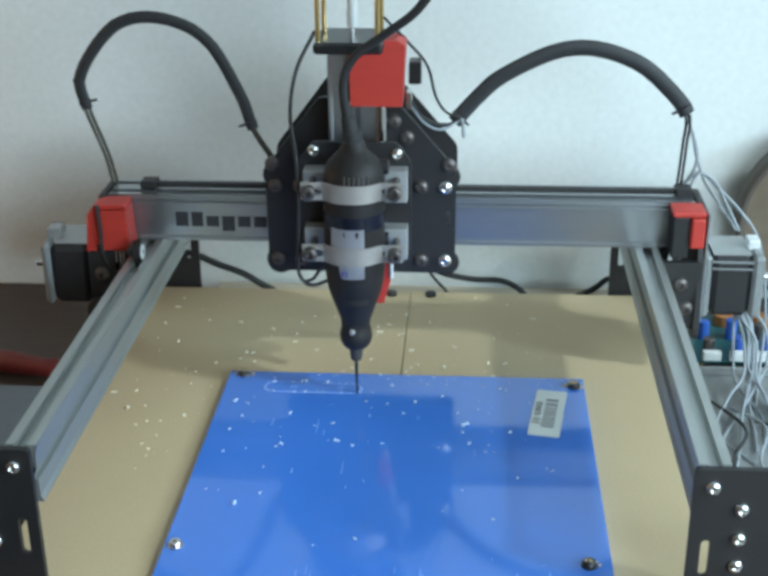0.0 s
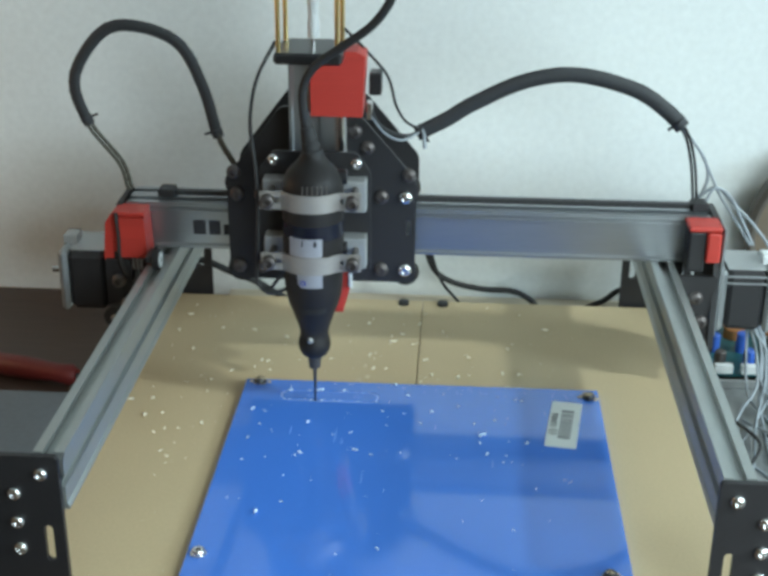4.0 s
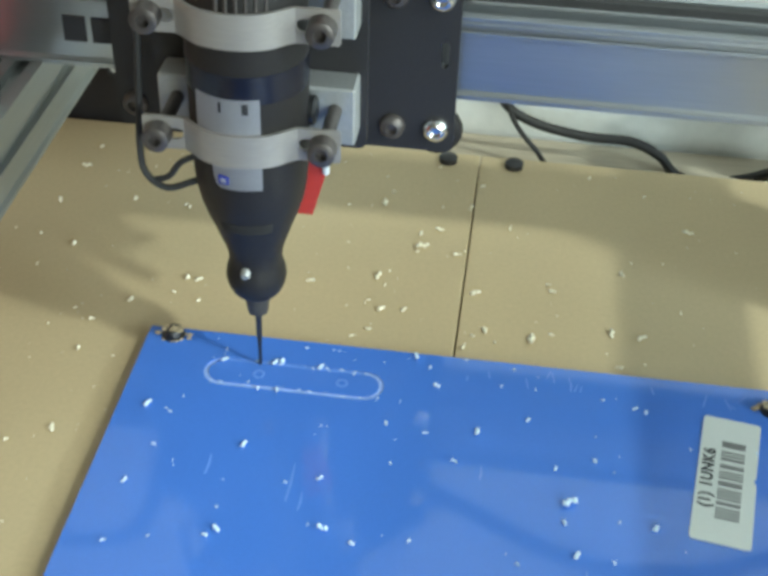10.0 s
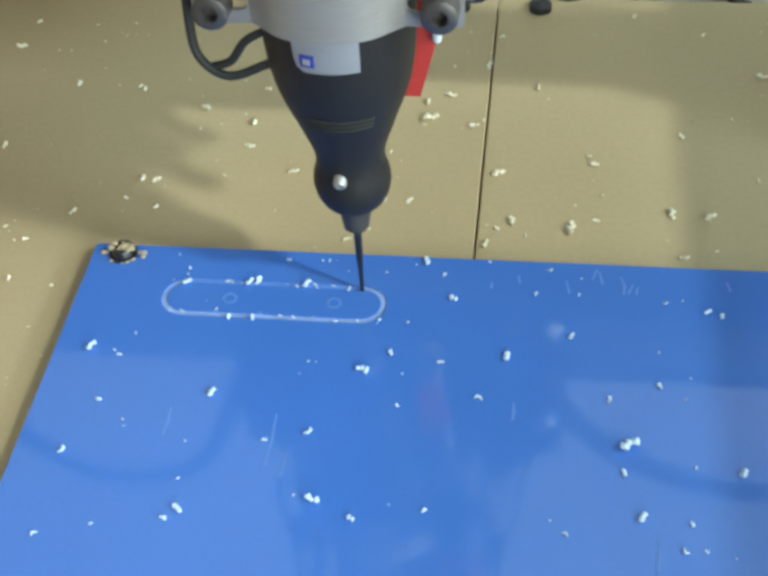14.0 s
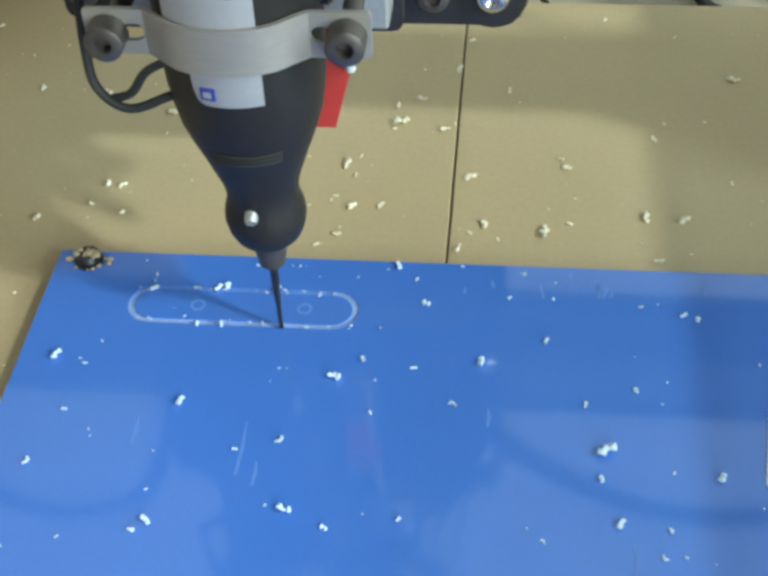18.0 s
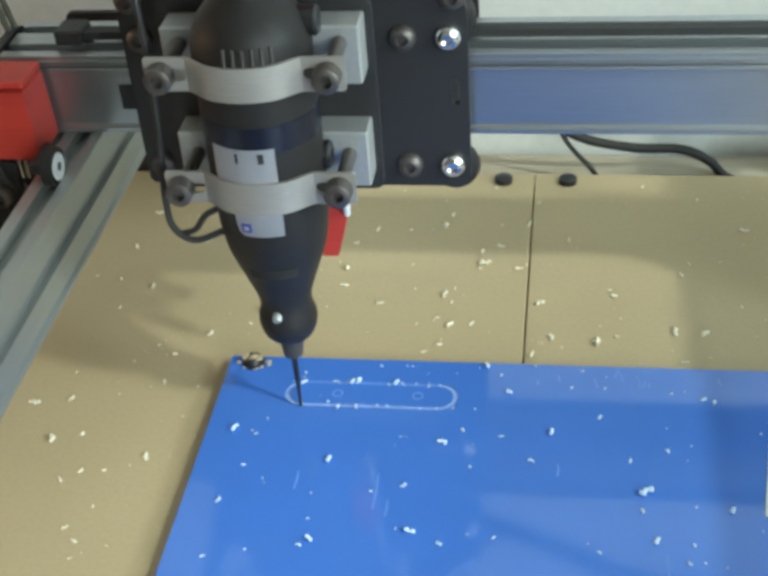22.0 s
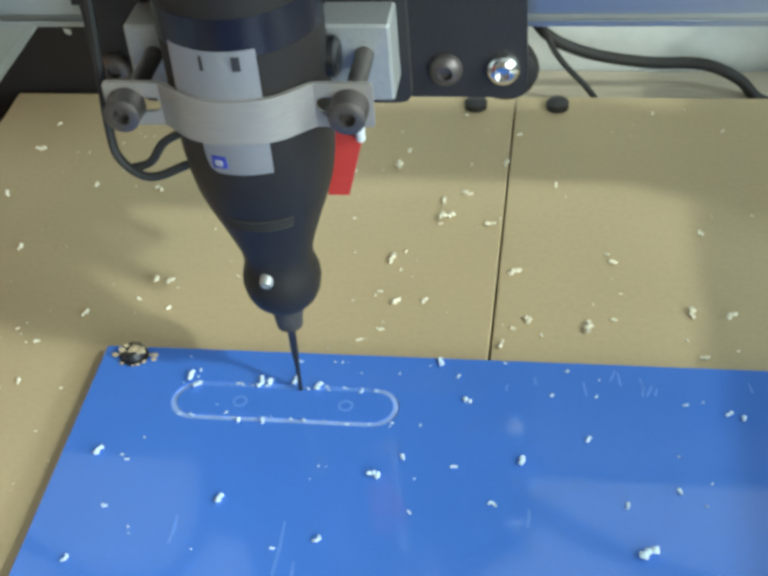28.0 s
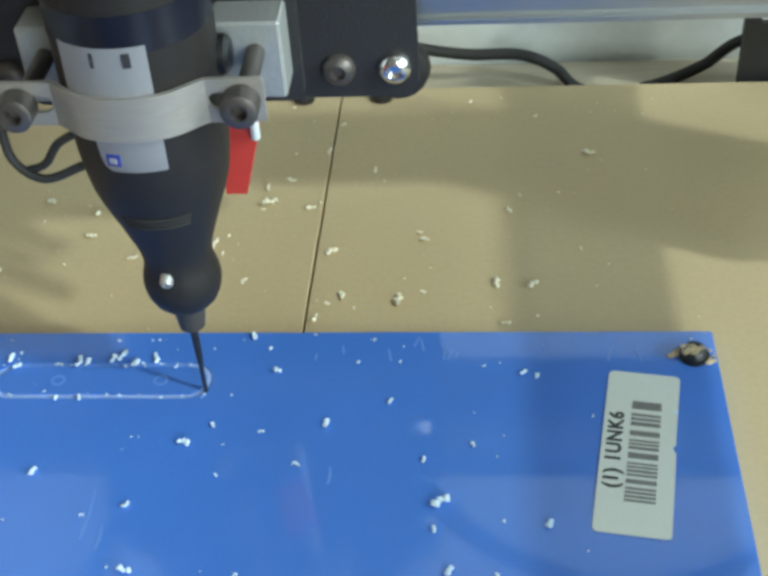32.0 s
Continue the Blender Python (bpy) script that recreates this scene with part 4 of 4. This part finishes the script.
# ---- chips ----
def chip_mesh(seed, r):
    """A curled shaving: a few rough lumps stuck together."""
    rnd = random.Random(seed)
    bm = bmesh.new()
    p, d = Vector((0, 0, 0.5)), rnd.uniform(0, 6.28)
    for k in range(rnd.choice((2, 3, 3, 4))):
        q = bmesh.ops.create_icosphere(bm, subdivisions=1, radius=rnd.uniform(0.55, 0.95))["verts"]
        for v in q:
            v.co = Vector((v.co.x * rnd.uniform(0.65, 1.35), v.co.y * rnd.uniform(0.5, 1.2), v.co.z * rnd.uniform(0.5, 1.0))) * 0.9 + p
        d += rnd.uniform(-0.9, 0.9)
        p = p + Vector((math.cos(d), math.sin(d), rnd.uniform(-0.15, 0.15))) * 0.95
    lo = min(v.co.z for v in bm.verts)
    for v in bm.verts:
        v.co = (v.co - Vector((0, 0, lo))) * r
    return bm


SHEET_CHIPS = [(-0.0739, 0.1473), (-0.1392, 0.0964), (-0.1297, 0.0737), (-0.0897, 0.0806), (-0.0300, 0.1015), (-0.0249, 0.0930), (-0.0250, 0.0779), (0.0008, 0.0833), (0.0107, 0.1040), (-0.0108, 0.1309), (-0.0222, 0.1510), (0.0024, 0.1505), (-0.0148, 0.1422), (0.0201, 0.1354), (0.0672, 0.1335), (0.0819, 0.1300), (0.0862, 0.1282), (0.0335, 0.1152), (0.0460, 0.0850), (0.0633, 0.0925), (-0.0675, 0.0601), (-0.0533, 0.0659), (-0.0467, 0.0369), (-0.0354, 0.0316), (-0.0120, 0.0364), (-0.0899, 0.0295), (-0.0955, 0.0268), (-0.1172, 0.0230), (-0.1352, 0.0167), (0.0510, 0.0652), (0.0503, 0.0561), (0.0879, 0.0576), (0.0567, 0.0398), (0.0708, 0.0380), (0.0746, 0.0282), (0.0694, 0.0267), (0.0315, 0.0310), (-0.1105, 0.1335), (-0.0920, 0.1164), (-0.0827, 0.1151), (-0.0695, 0.1335), (-0.0491, 0.1330), (-0.0526, 0.1163), (-0.1357, 0.0522)]
SHEET_CHIPS += [(-0.0870, 0.1352), (-0.0842, 0.1362), (-0.0648, 0.1357), (0.1345, 0.1083), (0.0921, -0.0100), (-0.0350, -0.0280), (-0.0960, -0.0410), (-0.1130, -0.0530), (0.0740, -0.0640), (-0.0210, -0.0940), (-0.0115, 0.0990)]
BOARD_CHIPS = [(0.0396, 0.2232), (0.0324, 0.1809), (0.0428, 0.1825), (0.0084, 0.1824), (0.0143, 0.1735), (-0.0011, 0.1655), (-0.0111, 0.2415), (-0.0321, 0.2414), (-0.0266, 0.2476), (-0.0313, 0.2587), (0.0007, 0.2093), (-0.0007, 0.3101), (-0.0218, 0.2852), (0.0167, 0.2693), (-0.0448, 0.2103), (-0.0496, 0.2142), (-0.0431, 0.1901), (-0.0334, 0.1902), (-0.0475, 0.1733), (-0.0271, 0.3266), (0.0764, 0.1633), (0.1069, 0.2117), (0.1169, 0.2823), (0.0916, 0.3153), (0.0594, 0.3279), (0.0856, 0.1866)]
BOARD_CHIPS += [(-0.1042, 0.2640), (-0.0944, 0.2776), (-0.0663, 0.2214), (-0.0855, 0.2066), (-0.1076, 0.2230), (-0.1373, 0.1805), (-0.1417, 0.1976), (-0.1513, 0.1865), (-0.1702, 0.1771), (-0.0521, 0.1961), (-0.0553, 0.1669), (-0.0550, 0.2866), (0.0425, 0.2171), (-0.1943, 0.2660), (-0.1648, 0.2633), (-0.2276, 0.1971), (-0.2140, 0.2185), (-0.2497, 0.2272), (-0.2340, 0.2552), (-0.2348, 0.2236), (-0.2298, 0.2936), (-0.2288, 0.3151), (-0.1862, 0.1586), (-0.1851, 0.1368), (-0.2337, 0.1422), (-0.2290, 0.1230), (-0.2159, 0.0951), (-0.2301, 0.0931), (-0.1788, 0.0808), (-0.1973, 0.0715), (-0.2151, 0.0632), (-0.1816, 0.0261), (-0.2503, 0.1176), (-0.1469, 0.1973), (-0.1067, 0.2380), (-0.1316, 0.2493), (-0.1619, 0.2615)]
rng = random.Random(33)
BOARD_CHIPS += [(rng.uniform(-0.205, 0.10), rng.uniform(0.160, 0.300)) for k in range(14)] + [(rng.uniform(-0.208, -0.165), rng.uniform(-0.02, 0.155)) for k in range(8)]
rng = random.Random(21)
for name, spots, mat, z, lab, grp in (("acrylic_chip", SHEET_CHIPS, CHIP, SHEET, "pale blue-white acrylic chip on the blue sheet", "chips on the sheet"), ("board_chip", BOARD_CHIPS, DUST, 0.0, "cream acrylic chip on the tan board", "chips on the board")):
    shapes = [finish(chip_mesh(k + (0 if z else 40), 0.00085 + 0.00013 * k), name, mat) for k in range(6)]
    for k, (x, y) in enumerate(spots):
        ob = new(name, shapes[(k * 5 + k // 6) % 6])
        s = rng.uniform(0.7, 1.35) * (1.1 if z and k in (4, 8, 29, 31, 32, 34) else 0.9 if z else 1.2 if k < 63 else 0.85)
        ob.matrix_basis = pose(x, y, z + 0.0001, 0, 0, rng.uniform(0, 360)) @ Matrix.Diagonal((s, s, s, 1))
        tagged(ob, lab, "chip", grp)

# chips that the bit lifts out of the groove on its last pass along the back line
lifted = []
for k, (x, y) in enumerate(((-0.1150, 0.1358), (-0.0875, 0.1362), (-0.0750, 0.1355), (-0.0722, 0.1366), (-0.0645, 0.1358), (-0.0575, 0.1352))):
    ob = new("acrylic_chip", finish(chip_mesh(70 + k, 0.00155), "acrylic_chip", CHIP))
    tagged(ob, "pale acrylic chip heaped beside the milled groove", "chip", "chips on the sheet")
    lifted.append((ob, x, y, rng.uniform(0, 360)))
# a large double chip that is cut loose at the slot's end and flung forward when the bit comes round
flung = new("acrylic_chip", finish(chip_mesh(91, 0.0017), "acrylic_chip", CHIP))
tagged(flung, "large pale double chip on the blue sheet", "chip", "chips on the sheet")


def litter(name, n, mat, z, region, r, seed, lab):
    """Fine dust that nobody could count."""
    rnd = random.Random(seed)
    bm = bmesh.new()
    for k in range(n):
        x, y = region(rnd)
        q = bmesh.ops.create_icosphere(bm, subdivisions=1, radius=r * rnd.uniform(0.35, 1.0))["verts"]
        sx, sy, a = rnd.uniform(0.7, 1.9), rnd.uniform(0.6, 1.0), rnd.uniform(0, 6.28)
        for v in q:
            u, w = v.co.x * sx, v.co.y * sy
            v.co = Vector((x + u * math.cos(a) - w * math.sin(a), y + u * math.sin(a) + w * math.cos(a), z + 0.0003 + v.co.z * 0.6))
    return tagged(part(name, bm, mat), lab, "dust", "", "stuff")


litter("sheet_dust", 60, CHIP, SHEET, lambda r: (r.uniform(-0.148, 0.148), min(0.148, max(-0.148, r.gauss(0.07, 0.085)))), 0.0007, 3, "fine pale acrylic dust on the blue sheet")
litter("groove_dust", 34, CHIP, SHEET, lambda r: (r.uniform(-0.118, -0.036), YC + r.choice((-1, 1, 1)) * RR + r.gauss(0, 0.0007)), 0.0007, 4, "pale acrylic dust heaped along the milled groove")
litter("board_dust", 110, DUST, 0.0, lambda r: (r.uniform(-0.215, 0.15), r.uniform(0.158, 0.335)) if r.random() < 0.75 else (r.uniform(-0.215, -0.158), r.uniform(-0.15, 0.33)), 0.0007, 6, "fine cream dust on the tan board")

# ---- sleeved cable arches, in short stiff pieces ----
ARCHES = (("left", [(-0.264, 0.153), (-0.269, 0.178), (-0.282, 0.221), (-0.283, 0.249), (-0.251, 0.289), (-0.212, 0.297), (-0.172, 0.279), (-0.145, 0.232), (-0.134, 0.200), (-0.120, 0.176)],
           [(-0.267, 0.153), (-0.275, 0.175), (-0.306, 0.206), (-0.319, 0.252), (-0.295, 0.291), (-0.268, 0.296), (-0.235, 0.283), (-0.220, 0.250), (-0.209, 0.203), (-0.196, 0.176)]),
          ("right", [(0.042, 0.211), (0.060, 0.232), (0.080, 0.250), (0.120, 0.270), (0.153, 0.274), (0.189, 0.263), (0.215, 0.243), (0.235, 0.218), (0.235, 0.190), (0.233, 0.156)],
           [(-0.033, 0.208), (-0.006, 0.217), (0.017, 0.229), (0.060, 0.249), (0.108, 0.257), (0.160, 0.247), (0.188, 0.234), (0.210, 0.215), (0.224, 0.190), (0.233, 0.156)]),
          ("tail", [(0.233, 0.221), (0.241, 0.200), (0.246, 0.180), (0.256, 0.156), (0.270, 0.136), (0.284, 0.116)], [(0.208, 0.218), (0.226, 0.202), (0.240, 0.184), (0.254, 0.160), (0.270, 0.137), (0.284, 0.116)]),
          ("tail", [(0.234, 0.220), (0.244, 0.192), (0.246, 0.174), (0.240, 0.160), (0.235, 0.156)], [(0.209, 0.217), (0.232, 0.196), (0.240, 0.178), (0.239, 0.164), (0.235, 0.156)]))
arches = []
for which, near, far in ARCHES:
    count = 18 if which == "tail" else 46
    first, last = {"left": (9, 41), "right": (0, 35), "tail": (99, 0)}[which]
    if which == "tail":
        cb = thing("motor_wire", "pale grey wire from the cable sleeve down to the motor", "cable", "wires at the beam's end")
    else:
        cb = thing("cable_loop", "black braided cable sleeve arching over the beam", "cable", "cable loops over the beam")
    wide = 0.0052 if which == "left" else 0.0067
    me = finish(tube([(0, 0, -0.0058), (0, 0, 0), (0, 0, 0.0058)], wide, 3, 14, flat=0.6), "sleeve_piece", SLEEVE, 60)
    bm = bmesh.new()
    for sx in ((-0.0014, 0.0014) if which != "tail" else (0,)):
        tube([(sx, sx, -0.0062), (sx, sx, 0), (sx, sx, 0.0062)], 0.0017 if which == "left" else 0.0012, 3, 8, bm)
    me_thin = finish(bm, "cord_piece", WIRE if which == "tail" else CORD if which == "left" else RUBBER, 60)
    pieces = []
    for k in range(count):
        bare = k < first or k > last
        ob = new("cord_piece" if bare else "sleeve_piece", me_thin if bare else me)
        ob.parent = cb
        pieces.append(ob)
    if which != "tail":
        for k in (first, last):
            part("cable_tie", turned([(-0.0015, wide + 0.0003), (0.0015, wide + 0.0003)], 14), INK, pieces[k], "black cable tie")
            part("tie_end", box(0.004, 0.011, -0.001, 0.001, -0.0010, 0.0010), INK, pieces[k])
    arches.append((near, far, pieces))


def arch_pose(near, far, x, k, dy, count):
    """Pose of piece k of an arch for the carriage at x."""
    w = (x + 0.0377) / (-0.1149 + 0.0377)
    pts = [((1 - w) * a[0] + w * b[0], 0.0, (1 - w) * a[1] + w * b[1]) for a, b in zip(near, far)]
    line = curve_points(pts, 8)
    total = [0.0]
    for a, b in zip(line, line[1:]):
        total.append(total[-1] + (b - a).length)
    s = total[-1] * (k + 0.5) / count
    i = max(j for j in range(len(line) - 1) if total[j] <= s)
    u = (s - total[i]) / (total[i + 1] - total[i])
    p = line[i].lerp(line[i + 1], u)
    d = line[min(i + 2, len(line) - 1)] - line[max(i - 1, 0)]
    return pose(p.x, 0.235 + dy, p.z, 0, math.degrees(math.atan2(d.x, d.z)))


# ---- what moves ----
NX0, NX1, ARC = XL, XR, RR


def tool_at(t):
    """Place of the tool's axis on its closed slot: front line, round end, back line, round end."""
    u = (t - 0.5 + 0.10 * min(1, max(0, (4.5 - t) / 2)) - 0.12 * min(1, max(0, (t - 22) / 3))) % 16.1
    if u < 5.15:
        return NX1 + (NX0 - NX1) * u / 5.15, YC - ARC
    u -= 5.15
    if u < 3.15:
        knots = ((0, 0), (0.35, 0.05), (0.85, 0.28), (1.35, 0.56), (2.2, 0.88), (2.9, 0.98), (3.15, 1.0))
        k = max(i for i in range(6) if knots[i][0] <= u)
        (u0, f0), (u1, f1) = knots[k], knots[k + 1]
        a = -math.pi / 2 - math.pi * (f0 + (f1 - f0) * (u - u0) / (u1 - u0))
        return NX0 + ARC * math.cos(a), YC + ARC * math.sin(a)
    u -= 3.15
    if u < 5.3:
        return NX0 + (NX1 - NX0) * u / 5.3, YC + ARC
    a = math.pi / 2 - math.pi * (u - 5.3) / 2.5
    return NX1 + ARC * math.cos(a), YC + ARC * math.sin(a)


def motions():
    times = [i * 0.25 for i in range(129)]
    walk(gantry, [(t, pose(0, tool_at(t)[1] - GY, 0)) for t in times])
    walk(carriage, [(t, pose(*tool_at(t), 0)) for t in times])
    walk(tool, [(t, pose(tool_at(t)[0] + 0.0008, tool_at(t)[1] - 0.0010, 0, 0.5, 0.3)) for t in times])
    for ob, x, y, turn in lifted:
        t0 = next(i * 0.05 for i in range(500, 640) if tool_at(i * 0.05)[1] > YC + ARC - 0.0003 and tool_at(i * 0.05)[0] > x)
        down, up = pose(x, YC + ARC, SHEET - 0.0035, 0, 0, turn - 30), pose(x, y, SHEET + 0.0001, 0, 0, turn)
        walk(ob, [(0, down), (t0 - 0.05, down), (t0 + 0.15, up), (32, up)])
    at_end, landed = (-0.0342, 0.1322), (-0.0378, 0.0930)
    walk(flung, [(0, pose(*at_end, SHEET - 0.004)), (11.2, pose(*at_end, SHEET - 0.004)), (11.4, pose(*at_end, SHEET + 0.0001, 0, 0, 20)), (13.75, pose(*at_end, SHEET + 0.0001, 0, 0, 20)),
                 (13.85, pose(-0.0360, 0.1125, SHEET + 0.004, 0, 0, 55)), (13.95, pose(*landed, SHEET + 0.0001, 0, 0, 80)), (32, pose(*landed, SHEET + 0.0001, 0, 0, 80))])
    for near, far, pieces in arches:
        for k, ob in enumerate(pieces):
            walk(ob, [(t, arch_pose(near, far, tool_at(t)[0], k, tool_at(t)[1] - GY, len(pieces))) for t in times[::2]])


motions()
